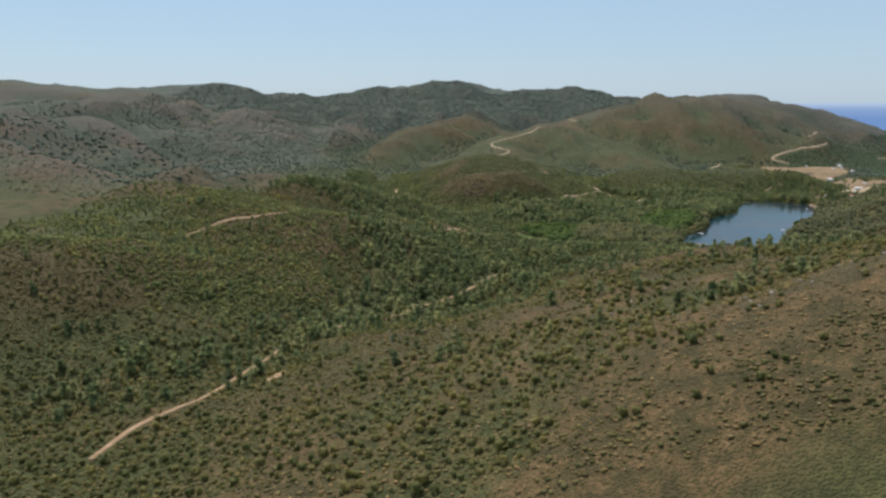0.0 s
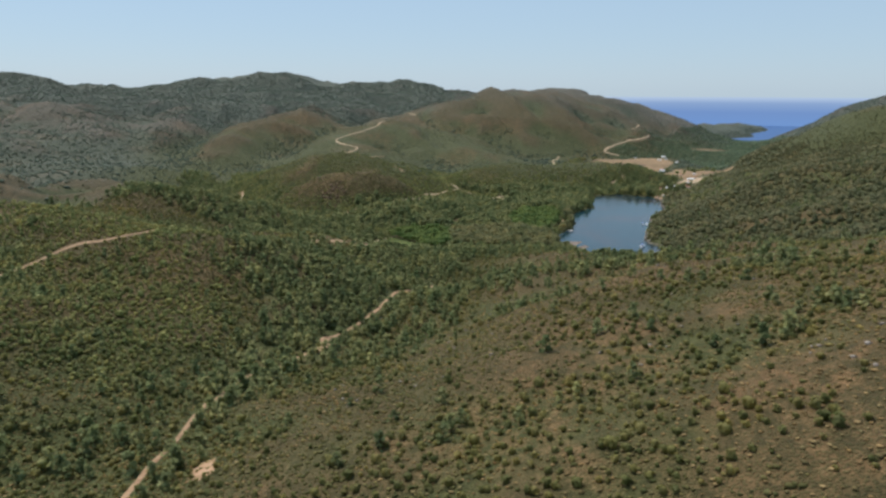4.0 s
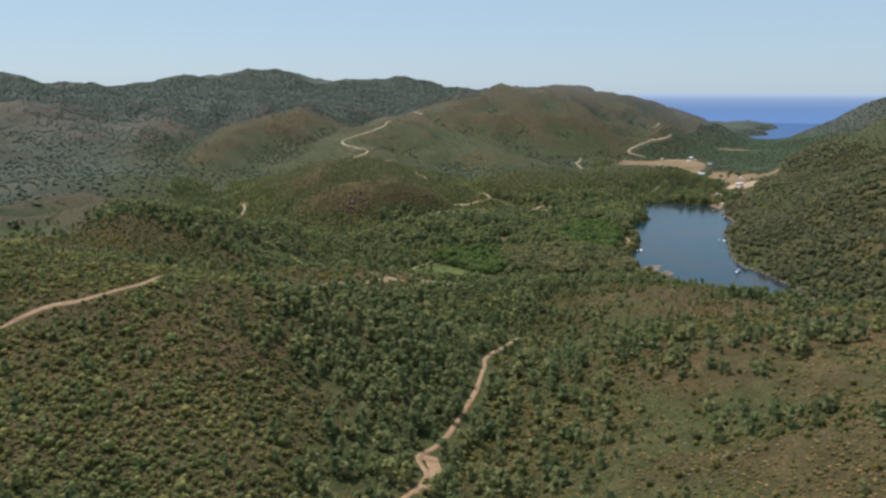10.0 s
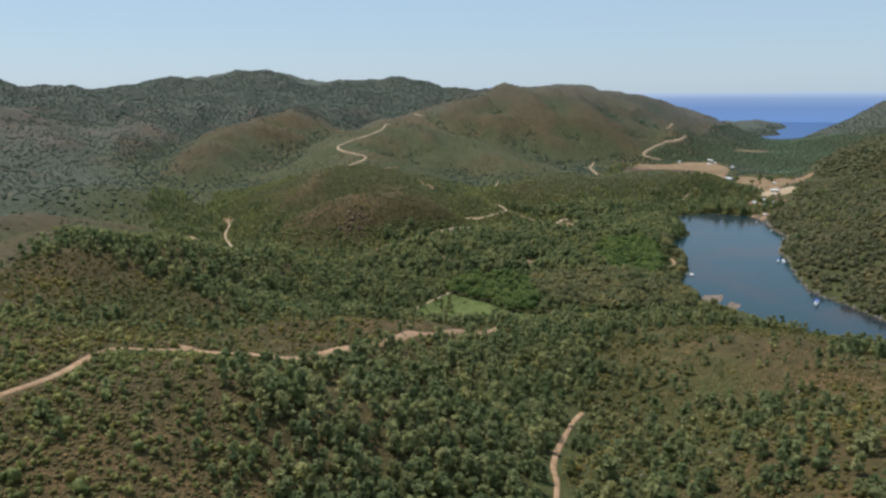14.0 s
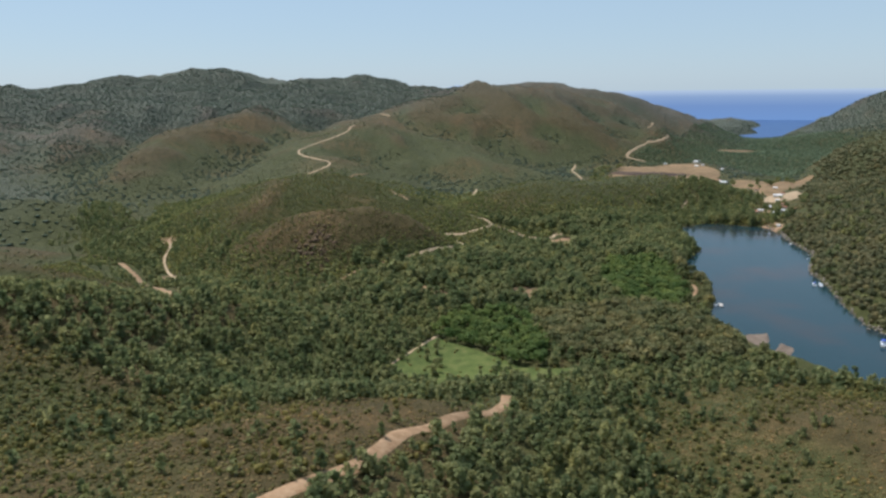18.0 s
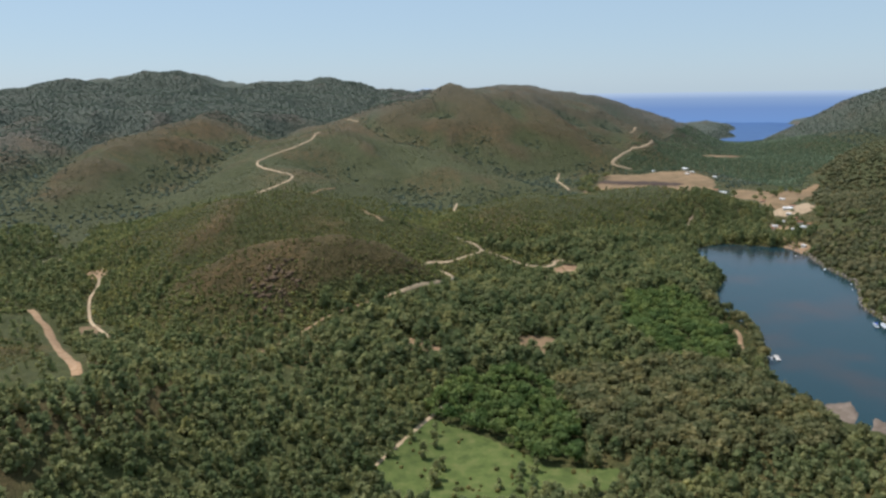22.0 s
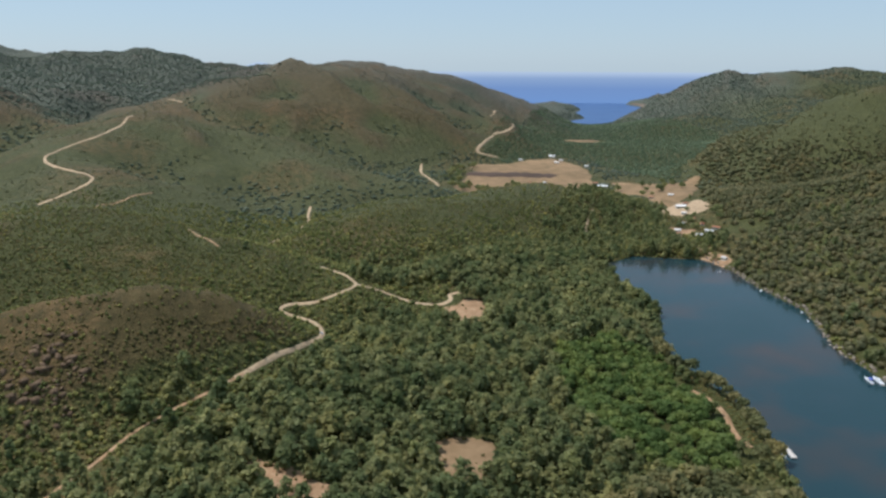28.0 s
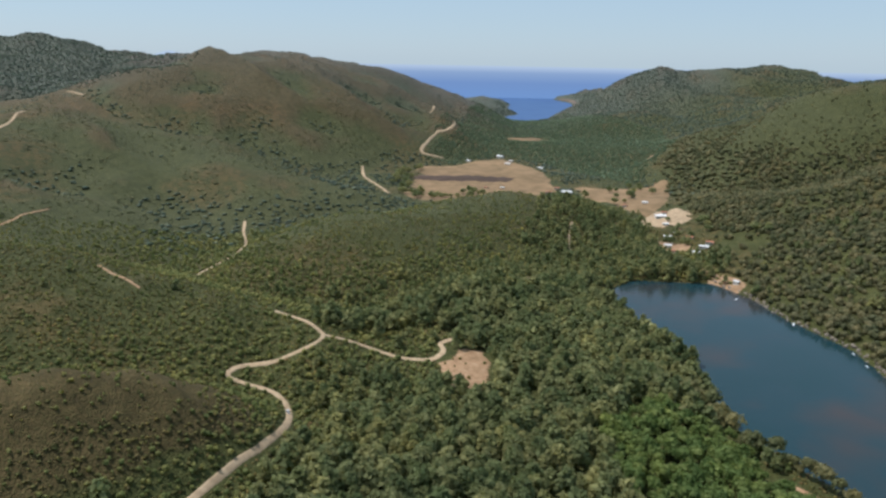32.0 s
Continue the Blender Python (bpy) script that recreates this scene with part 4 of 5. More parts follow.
# woods, in plan
SPUR_WOOD = [(-150, 652), (-112, 694), (-88, 742), (-40, 805), (0, 845), (40, 880), (60, 850), (45, 790), (25, 735), (10, 700), (-8, 655), (-20, 610), (-40, 560),
             (-62, 505), (-85, 455), (-105, 405), (-125, 395), (-120, 450), (-112, 500), (-122, 560)]
VALLEY_WOOD = [(-330, 900), (-250, 880), (-170, 850), (-110, 830), (-60, 850), (-20, 870), (40, 880), (110, 862), (190, 880), (226, 950), (205, 1000), (240, 1080), (268, 1180), (340, 1280),
               (352, 1330), (374, 1390), (350, 1440), (280, 1415), (215, 1385), (160, 1300), (95, 1290), (70, 1270), (10, 1213), (-60, 1172), (-120, 1195), (-200, 1225),
               (-270, 1290), (-330, 1250), (-240, 1120), (-250, 1030), (-330, 980)]
BROOK_WOOD = [(130, 1400), (200, 1390), (290, 1420), (360, 1396), (392, 1402), (441, 1414), (500, 1372), (540, 1380), (600, 1480), (620, 1580), (640, 1640), (600, 1700), (520, 1640), (440, 1580), (400, 1520), (330, 1480), (220, 1450), (140, 1440)]
EAST_SHORE = [(305, 760), (318, 850), (320, 960), (365, 1080), (440, 1210), (485, 1330), (515, 1385), (640, 1480), (720, 1600), (800, 1690), (900, 1800), (1040, 1890), (1180, 1960), (1250, 1800), (1050, 1500), (1000, 1300), (900, 1000), (700, 750), (500, 650), (390, 680)]
LUSH_WOODS = [[(205, 1215), (262, 1225), (262, 1180), (245, 1130), (226, 1085), (196, 1062), (165, 1092), (172, 1150)],
              [(-10, 1032), (17, 1072), (60, 1080), (70, 1010), (52, 962), (36, 962), (14, 1000)]]
GREY_GROVE = [(72, 975), (70, 1040), (100, 1060), (170, 1062), (205, 1030), (200, 985), (215, 950), (170, 930), (110, 936)]
FARM_OPEN = [(505, 1385), (520, 1440), (540, 1455), (555, 1520), (615, 1560), (645, 1600), (700, 1600), (675, 1540), (640, 1490), (640, 1420), (610, 1400), (560, 1395), (530, 1370)]
PLANTATION = [(640, 2140), (700, 2200), (770, 2310), (850, 2410), (1000, 2540), (1090, 2660), (1300, 2900), (1480, 3040), (1530, 2910), (1612, 2850), (1540, 2620), (1455, 2400), (1400, 2250), (1240, 2080), (1059, 1870), (963, 1845), (870, 1800), (800, 1770), (830, 1901), (863, 2062), (840, 2160), (760, 2150), (680, 2100)]
SPUR_FOREST = [(-650, 2120), (-580, 2040), (-510, 2120), (-520, 2330), (-570, 2470), (-640, 2420), (-660, 2260)]
YOUNG_WOOD = [(80, 1298), (81, 1322), (70, 1344), (84, 1351), (110, 1353), (135, 1338), (150, 1310), (112, 1278), (90, 1276)]
GULLY_WOOD = [(-150, 288), (-118, 298), (-108, 340), (-98, 400), (-125, 402), (-138, 340)]
WEST_BROOK = [(-270, 1240), (-330, 1330), (-420, 1560), (-470, 1760), (-520, 1920), (-450, 1900), (-380, 1680), (-320, 1500), (-220, 1290)]


OPEN_HILL = [(-310, 1310), (-285, 1240), (-225, 1085), (-190, 1040), (-215, 990), (-300, 1000), (-420, 1030), (-430, 1280)]


WOOD_RIDGE = [(-178, 1078), (-160, 1104), (-118, 1108), (-70, 1126), (-52, 1112), (-96, 1082), (-140, 1058)]


def soft(x, y, poly, edge):
    d = edge_distance(x, y, poly) + (fractal(x, y, 40, 31, 3) - 0.5) * edge * 1.5
    return step(edge, -edge, d)


x, y = candidates(-420, 700, 270, 1720, 5.0)
wood = np.maximum.reduce([soft(x, y, SPUR_WOOD, 22), soft(x, y, VALLEY_WOOD, 14), soft(x, y, BROOK_WOOD, 16) * 0.8, soft(x, y, WEST_BROOK, 20) * 0.75, soft(x, y, YOUNG_WOOD, 5) * 0.9, soft(x, y, GULLY_WOOD, 9) * 0.5])
wood = np.maximum(wood, np.clip(hollow(x, y) * 0.10 - 0.02, 0, 0.35) * (1 - step(1215, 1250, y) * step(150, 110, x) * step(-180, -150, x)))
open_wood = (x > -40) & (x < 300) & (y > 520) & (y < 900)
wood = np.maximum(wood, np.where(open_wood, 0.11 + 0.4 * step(0.52, 0.66, fractal(x, y, 75, 57, 3)), np.where(y > 1180, 0.012, 0.04)))
wood *= (1 - 0.88 * soft(x, y, OPEN_HILL, 16)) * (1 - 0.75 * soft(x, y, WOOD_RIDGE, 9))
lane_side = edge_distance(x, y + 6.0, [tuple(q) for q in LINES["wood_lane"]], closed=False)
clump = fractal(x, y, 26, 51, 3)
wood = wood * step(0.22, 0.5, clump + wood * 0.22)
wood = np.maximum(wood, 0.4 * (lane_side < 5.5) * step(0.36, 0.44, fractal(x, y, 34, 53, 2)))
ok = (rng.uniform(0, 1, len(x)) < wood) & ~near_road(x, y, 0.2) & (~in_field(x, y, 1.0) | (rng.uniform(0, 1, len(x)) < 0.07))
ok &= (edge_distance(x, y, FARM_OPEN) > 0) | (rng.uniform(0, 1, len(x)) < 0.16)
ok &= edge_distance(x, y + 7, FIELDS["bare_slope"][1]) > 2
for lane, gap in (("forest_lane", 10.0), ("brook_bed", 6.0), ("gully_road", 4.0), ("valley_lane", 7.5), ("wood_lane", 4.5), ("lake_lane", 7.5), ("shore_path", 7.5)):
    ok &= edge_distance(x, y + 3.5, [tuple(q) for q in LINES[lane]], closed=False) > gap
ok &= np.hypot(x - 226, y - 961) > 25
x, y, wood = x[ok], y[ok], wood[ok]
lush = np.zeros(len(x), bool)
for poly in LUSH_WOODS:
    lush |= edge_distance(x, y, poly) < 4
grove = (edge_distance(x, y, GREY_GROVE) < 4) | ((np.abs(edge_distance(x, y, LAKE)) < 14) & (x < 290) & (y > 1060) & (y < 1230))
tall = (y > 1085) & (x > -60) & ~lush & ~grove & (y < 1420) & (edge_distance(x, y, YOUNG_WOOD) > 0)
plain = ~lush & ~grove & ~tall
size = rng.uniform(0.62, 1.3, len(x)) * np.where(tall, 11.0, np.where(lush, 7.5, np.where(grove, 9.5, 7.6)))
size *= np.where(wood < 0.25, 0.75, 1.0)
keep = np.ones(len(x), bool)
big = tall | lush | grove
keep[big] = rng.uniform(0, 1, big.sum()) < np.where(tall[big], 0.62 + 0.3 * (clump[ok][big] - 0.5), 0.8)
keep[~big] = rng.uniform(0, 1, (~big).sum()) < 0.72

PINES = [tree_form("pine", s, 38) for s in range(7)]
TALL_PINES = [tree_form("tall_pine", s + 20, 84) for s in range(8)]
ROUNDS = [tree_form("round", s + 40, 80) for s in range(7)]

# the trees that stand nearest to the way are things of their own
singled = keep & tall & (x > 60) & (x < 215) & (y > 1190) & (y < 1290)
singled &= np.cumsum(singled) <= 280
single_round = keep & (lush | grove) & (y > 1060) & (y < 1215) & (x > 150)
single_round &= np.cumsum(single_round) <= 200
rest = keep & ~singled & ~single_round


def tree_meshes(kind, seed, count, leaf):
    """Trunk and crown of one tree, as two meshes."""
    h = {"pine": 0.5, "tall_pine": 0.72, "round": 0.5}[kind]
    trunk = join([(*trunk_form(h, 0.02, 0.02, 6), 0)] + [(*limb_form(h * (0.55 + 0.1 * k), 0.16, 0.1, 2.1 * k, 0.009), 0) for k in range(4)])
    crown = join(crown_form(kind, seed, count))
    made = []
    for what, (v, f, m), mat in (("trunk", trunk, BARK), ("crown", crown, leaf)):
        me = bpy.data.meshes.new(what)
        me.from_pydata(v.tolist(), [], f.tolist())
        me.materials.append(mat)
        made.append(me)
    return made


def plant_trees(name, which, kinds, label, category, group):
    idx = np.nonzero(which)[0]
    firsts = []
    for k in kinds:
        t = new(name)
        for me in k:
            p = new(me.name.split(".")[0], me)
            p.parent = t
        tagged(t, label, category, group)
        firsts.append(t)
    used = set()
    for n, i in enumerate(idx):
        k = n % len(kinds)
        s = float(size[i])
        z = float(ground_z(x[i], y[i])) - 0.02 * s
        m = pose(float(x[i]), float(y[i]), z, 0, 0, float(rng.uniform(0, 360))) @ Matrix.Scale(s, 4)
        if k not in used:
            firsts[k].matrix_basis = m
            used.add(k)
        else:
            c = copy_thing(firsts[k], Matrix())
            c.matrix_basis = m


plant_trees("pine_tree", singled, [tree_meshes("tall_pine", 60 + s, 190, PINE) for s in range(8)],
            "tall green pine with clumped needles in dense lakeside forest", "pine tree", "pines beside the lake")
plant_trees("broadleaf_tree", single_round & lush, [tree_meshes("round", 80 + s, 190, LUSH) for s in range(5)],
            "bright green broadleaf tree with a rounded leafy crown", "tree", "broadleaf trees beside the lake")
plant_trees("shore_tree", single_round & grove, [tree_meshes("round", 90 + s, 190, GROVE) for s in range(5)],
            "grey-green rounded tree leaning over the lake shore", "tree", "trees along the lake shore")


def stuff(name, sel, forms, mats, label, category, wide=None):
    if sel.sum():
        tagged(scatter_mesh(name, x[sel], y[sel], size[sel], forms, mats, wide=None if wide is None else wide[sel]), label, category, kind="stuff")


stuff("pine_wood", rest & plain, PINES, [PINE, BARK], "dense wood of small dark green pines on the slopes", "pine wood")
stuff("lakeside_pine_wood", rest & tall, TALL_PINES, [PINE, BARK], "tall pine wood covering the valley floor by the lake", "pine wood")
stuff("broadleaf_wood", rest & lush, ROUNDS, [LUSH, BARK], "bright green broadleaf thicket beside the meadow", "broadleaf wood")
stuff("grey_grove", rest & grove, ROUNDS, [GROVE, BARK], "olive-grey grove of rounded trees near the shore", "grove")

# a row of old trees between the shore path and the water
x = np.array([237, 241, 245, 249, 254, 259, 262, 265, 266, 267, 268, 271.0])
y = np.array([1068, 1076, 1084, 1092, 1100, 1108, 1116, 1124, 1132, 1140, 1149, 1160.0])
size = rng.uniform(7.5, 11, len(x))
plant_trees("shore_tree", np.ones(len(x), bool), [tree_meshes("round", 130 + s, 190, GROVE) for s in range(3)],
            "grey-green rounded tree leaning over the lake shore", "tree", "trees along the lake shore")

# bushes and small trees of the far shore
LUMPS = [join([(*blob(0.46, 0.44, 0.5, 0.42, 0.4, s + 9, 2, 4), 0)]) for s in range(6)]
BUSHES = [join([(*blob(0.55, 0.5, 0.5, 0.42, 0.3, s, 3, 5), 0), (*tufts([(0, 0, 0.45)], [0.55], 14, 0.3, s), 0)]) for s in range(6)]
x, y = candidates(310, 1260, 640, 1980, 4.8)
d = soft(x, y, EAST_SHORE, 14)
d = d * (0.5 + 0.5 * step(0.35, 0.6, fractal(x, y, 60, 71, 4) + hollow(x, y) * 0.03))
d *= 1 - 0.78 * step(70, 125, ground_z(x, y) + (fractal(x, y, 90, 73, 3) - 0.5) * 70 + 40 * step(1000, 1300, y) - 40)
ok = (edge_distance(x, y, LAKE) > 2.5) & (rng.uniform(0, 1, len(x)) < d * 0.85) & ((edge_distance(x, y, FARM_OPEN) > 0) | (rng.uniform(0, 1, len(x)) < 0.15)) & ~near_road(x, y, 1.5) & ~in_field(x, y, 2)
x, y = x[ok], y[ok]
size = rng.uniform(2.0, 5.0, len(x)) * (0.75 + 0.6 * step(1300, 900, ground_z(x, y) * 8 + y * 0.3))
near = y < 1560 + 0.25 * (x - 600)
stuff("slope_wood", ~near, LUMPS, [SHORE_LEAF], "olive-green trees and bushes on the upper slope", "maquis", wide=rng.uniform(1.2, 2.0, len(x)))
stuff("shore_maquis", near, BUSHES, [SHORE_LEAF], "dense olive-green maquis bushes on the slope over the lake", "maquis")

# low scrub of the open hills
LOW = [blob(0.70, 0.62, 0.40, 0.2, 0.45, s, 2, 4) for s in range(9)]
LOW = [(v, f, np.zeros(len(f), int)) for v, f in LOW]


def open_ground(x, y):
    return ~near_road(x, y, 0.6) & (~in_field(x, y, 0.5) | ((rng.uniform(0, 1, len(x)) < 0.35) & (y < 1450)))


def scrub(name, x0, x1, y0, y1, gap, mat, share, low, high, seed, label, bias=0.0, thin=0.0):
    global x, y, size
    x, y = candidates(x0, x1, y0, y1, gap)
    n = fractal(x, y, 70, seed, 4) * 0.6 + fractal(x, y, 16, seed + 9, 2) * 0.4 + hollow(x, y) * 0.02 + bias
    woods = np.maximum(soft(x, y, SPUR_WOOD, 15), soft(x, y, VALLEY_WOOD, 12))
    crest = soft(x, y, RIDGE_CREST, 35)
    n = n - crest * thin + 0.07 * step(-60, -140, x)
    ok = (rng.uniform(0, 1, len(x)) < step(0.36, 0.60, n) * share) & (woods < 0.6) & (edge_distance(x, y, EAST_SHORE) > 0)
    x, y = x[ok], y[ok]
    ok = open_ground(x, y)
    x, y = x[ok], y[ok]
    size = rng.uniform(low, high, len(x)) ** 1.0
    stuff(name, np.ones(len(x), bool), LOW, [mat], label, "scrub", wide=rng.uniform(0.9, 1.6, len(x)))


scrub("green_scrub", -330, 380, 150, 900, 2.3, MAQUIS, 0.8, 0.5, 1.5, 101, "low green maquis shrubs scattered over the dry ridge", 0.08, 0.09)
scrub("dry_heath", -330, 380, 150, 900, 2.8, HEATH, 0.9, 0.45, 1.2, 141, "low brown dried heath on the open hillside", 0.08)
scrub("knoll_scrub", -330, 620, 1000, 1600, 2.8, MAQUIS, 0.95, 0.6, 1.7, 121, "dense low shrubs on the rounded knolls", 0.14)
scrub("knoll_heath", -330, 620, 1000, 1650, 3.8, HEATH, 0.6, 0.6, 1.4, 161, "brown dried heath between the shrubs of the knolls", 0.04)

# taller bushes dotted over the open ridge
x, y = candidates(-330, 380, 170, 900, 4.8)
ok = (rng.uniform(0, 1, len(x)) < 0.14 + 0.25 * step(-50, -130, x) + 0.75 * step(0.49, 0.56, fractal(x, y, 55, 191, 3) + hollow(x, y) * 0.03)) & (soft(x, y, SPUR_WOOD, 15) < 0.6) & open_ground(x, y)
x, y = x[ok], y[ok]
size = rng.uniform(1.1, 2.6, len(x)) * np.where(rng.uniform(0, 1, len(x)) < 0.12, 1.5, 1.0)
stuff("ridge_bushes", np.ones(len(x), bool), BUSHES, [RIDGE_LEAF], "rounded green bushes dotted over the dry ridge", "bushes")

# close maquis over the knoll under the ridge road
WEST_KNOLL = [(-420, 360), (-240, 400), (-170, 400), (-130, 470), (-118, 600), (-140, 690), (-215, 720), (-330, 760), (-420, 700)]
x, y = candidates(-420, -100, 350, 780, 3.4)
ok = (rng.uniform(0, 1, len(x)) < soft(x, y, WEST_KNOLL, 20) * (0.35 + 0.6 * step(0.42, 0.56, fractal(x, y, 34, 193, 3) + hollow(x, y) * 0.02))) & (soft(x, y, SPUR_WOOD, 15) < 0.5) & ~near_road(x, y, 1.2)
x, y = x[ok], y[ok]
size = rng.uniform(1.0, 2.7, len(x)) * np.where(rng.uniform(0, 1, len(x)) < 0.04, 1.7, 1.0)
stuff("knoll_maquis", np.ones(len(x), bool), BUSHES, [KNOLL_LEAF], "close dark olive maquis bushes covering the knoll", "maquis")

# bushes of the knolls beside the lane
x, y = candidates(-330, 560, 1150, 1720, 3.9)
foot = step(46, 18, ground_z(x, y))
ok = (rng.uniform(0, 1, len(x)) * (1 + 0.9 * step(140, 200, x) * step(1500, 1540, y)) < 0.42 + 0.2 * foot + 0.35 * step(0.46, 0.58, fractal(x, y, 40, 197, 3) + hollow(x, y) * 0.03)) & (soft(x, y, VALLEY_WOOD, 12) < 0.5) & (edge_distance(x, y, EAST_SHORE) > 0) & open_ground(x, y)
x, y, foot = x[ok], y[ok], foot[ok]
size = rng.uniform(0.8, 2.0, len(x)) * (1 + 0.7 * foot)
stuff("knoll_bushes", np.ones(len(x), bool), BUSHES, [KNOLL_LEAF], "rounded olive bushes on the knolls beside the lane", "bushes")

# bushes that have come up on the clearings
x, y = candidates(-60, 240, 910, 1360, 4.2)
ok = in_field(x, y, 2.0) & (rng.uniform(0, 1, len(x)) < 0.05 + 0.4 * step(0.52, 0.62, fractal(x, y, 14, 195, 2))) & ~near_road(x, y, 1.0)
x, y = x[ok], y[ok]
size = rng.uniform(0.7, 2.4, len(x))
stuff("clearing_bushes", np.ones(len(x), bool), BUSHES, [MAQUIS], "low olive bushes coming up on the clearings", "bushes")

# far woods
x, y = candidates(-1500, 2600, 850, 3800, 9.5)
ok = (y > 1650) | (x < -360)
x, y = x[ok], y[ok]
z = ground_z(x, y)
deep = hollow(x, y, 85)
patch = (fractal(x, y, 240, 81, 4) - 0.5) * 260
d = 0.95 * step(2480, 2600, y + patch) * step(400, 260, x - (y - 2600) * 0.25 + patch * 0.4)
d = np.maximum(d, 0.55 * step(4.0, 10.0, deep + (fractal(x, y, 90, 85, 3) - 0.5) * 9) * np.maximum(step(1600, 1750, y), step(-340, -450, x)))
d = np.maximum(d, 0.5 * step(0.42, 0.58, fractal(x, y, 180, 83, 4)) * step(-380, -520, x))
d = np.maximum(d, 0.9 * soft(x, y, SPUR_FOREST, 30))
d = np.maximum(d, 0.7 * step(55, 15, edge_distance(x, y, [q[:2] for q in BROOK], closed=False) + patch * 0.1))
d = np.maximum(d, 0.8 * step(30, 16, z) * step(1600, 1700, y) * step(0.36, 0.5, fractal(x, y, 90, 88, 3)))
d = np.maximum(d, 0.95 * step(1150, 1400, x) * (edge_distance(x, y, COASTLAND) > 40) * step(10, 40, z) * step(0.22, 0.36, fractal(x, y, 200, 87, 3)))
d *= edge_distance(x, y, PLANTATION) > 0
ok = (rng.uniform(0, 1, len(x)) < d) & ~near_road(x, y + 4, 6) & ~in_field(x, y, 4)
x, y = x[ok], y[ok]
size = rng.uniform(1.8, 3.6, len(x))
stuff("far_wood", np.ones(len(x), bool), LUMPS, [HAZY_PINE], "distant dark green pine woods, greyed by painted haze, on the hills towards the sea", "far wood", wide=rng.uniform(2.0, 3.4, len(x)))
x, y = candidates(640, 1620, 1760, 3050, 6.2)
ok = (edge_distance(x, y, PLANTATION) < 0) & ~near_road(x, y + 4, 5) & ~in_field(x, y, 4) & ~in_field(x, y + 18, 10) & (rng.uniform(0, 1, len(x)) < 0.9)
x, y = x[ok], y[ok]
size = rng.uniform(1.8, 3.2, len(x))
stuff("valley_plantation", np.ones(len(x), bool), LUMPS, [HAZY_YOUNG_PINE], "close green pine plantation on the flat valley floor", "far wood", wide=rng.uniform(1.8, 2.8, len(x)))

# heath and low shrubs of the far slopes
x, y = candidates(-1500, 1500, 650, 2900, 10.5)
ok = ((y > 1590) | (x < -330) | (x > 620)) & (edge_distance(x, y, EAST_SHORE) > 0) & (edge_distance(x, y, PLANTATION) > 0)
x, y = x[ok], y[ok]
ok = (rng.uniform(0, 1, len(x)) < step(0.34, 0.58, fractal(x, y, 60, 171, 4))) & open_ground(x, y)
x, y = x[ok], y[ok]
size = rng.uniform(0.8, 2.2, len(x))
near = y < 2350
stuff("hill_scrub", near, LOW, [HILL_LEAF], "low olive shrubs over the dry hills beyond the valley", "scrub", wide=rng.uniform(1.6, 2.6, len(x)))
stuff("hill_heath", ~near, LOW, [HAZY_PINE], "low shrubs greyed by painted haze over the distant hills", "scrub", wide=rng.uniform(1.6, 2.6, len(x)))

# ---------------------------------------------------------------- rocks and shores


def boulders(name, x, y, size, mat, label, category, sink=0.03):
    forms = [blob(0.75, 0.45, 0.55, 0.12, 0.5, s + 3, 3, 4 + s % 2) for s in range(8)]
    tagged(scatter_mesh(name, x, y, size, [(v, f, np.zeros(len(f), int)) for v, f in forms], [mat], sink), label, category, kind="stuff")


n = 260
bx, by = rng.normal(-98, 11, n), rng.normal(1243, 18, n)
boulders("rock_outcrop", bx, by, (0.7 + 6.5 * rng.uniform(0, 1, n) ** 3) * np.exp(-((bx + 98) ** 2 + (by - 1243) ** 2) / 1600), ROCK, "dark purple-grey rock outcrop on the brown hill", "rock outcrop", 0.28)
n = 900
bx, by = rng.uniform(-60, 300, n), rng.uniform(200, 760, n)
sel = fractal(bx, by, 60, 131, 3) > 0.56
boulders("ridge_stones", bx[sel], by[sel], rng.uniform(0.4, 1.5, sel.sum()), PALE_ROCK, "pale stones scattered over the scrubby ridge", "stones")
shore = smooth_line(LAKE[2:15], 1.6)
off = rng.normal(0, 1.2, shore.shape) + np.array((0.5, -0.3))
boulders("shore_rocks", shore[:, 0] + off[:, 0], shore[:, 1] + off[:, 1], rng.uniform(0.7, 2.8, len(shore)), PALE_ROCK, "pale rocks along the far lake shore", "rocks")


def sandbar(points):
    p = np.array(points, float)
    c = p.mean(0)
    ring = np.vstack([p[k] + (p[(k + 1) % len(p)] - p[k]) * t for k in range(len(p)) for t in (0, 0.25, 0.5, 0.75)])
    ring = ring + rng.normal(0, 0.5, ring.shape)
    co, n = [], len(ring)
    for s, z in ((1.12, -0.9), (1.0, 0.05), (0.8, 0.28), (0.4, 0.36)):
        q = c + (ring - c) * s
        co += [(*v, z + rng.normal(0, 0.03)) for v in q]
    co.append((*c, 0.38))
    f = [(r * n + k, r * n + (k + 1) % n, (r + 1) * n + (k + 1) % n, (r + 1) * n + k) for r in range(3) for k in range(n)]
    f += [(3 * n + k, 3 * n + (k + 1) % n, 4 * n) for k in range(n)]
    return tagged(link("sandbar", co, f, SAND, True), "shallow brown sandbar at the edge of the lake", "sandbar", kind="structure")


sandbar([(211, 961), (208, 978), (226, 990), (241, 989), (233, 974), (222, 964)])
sandbar([(214, 941), (226, 956), (238, 967), (240, 955), (231, 944)])

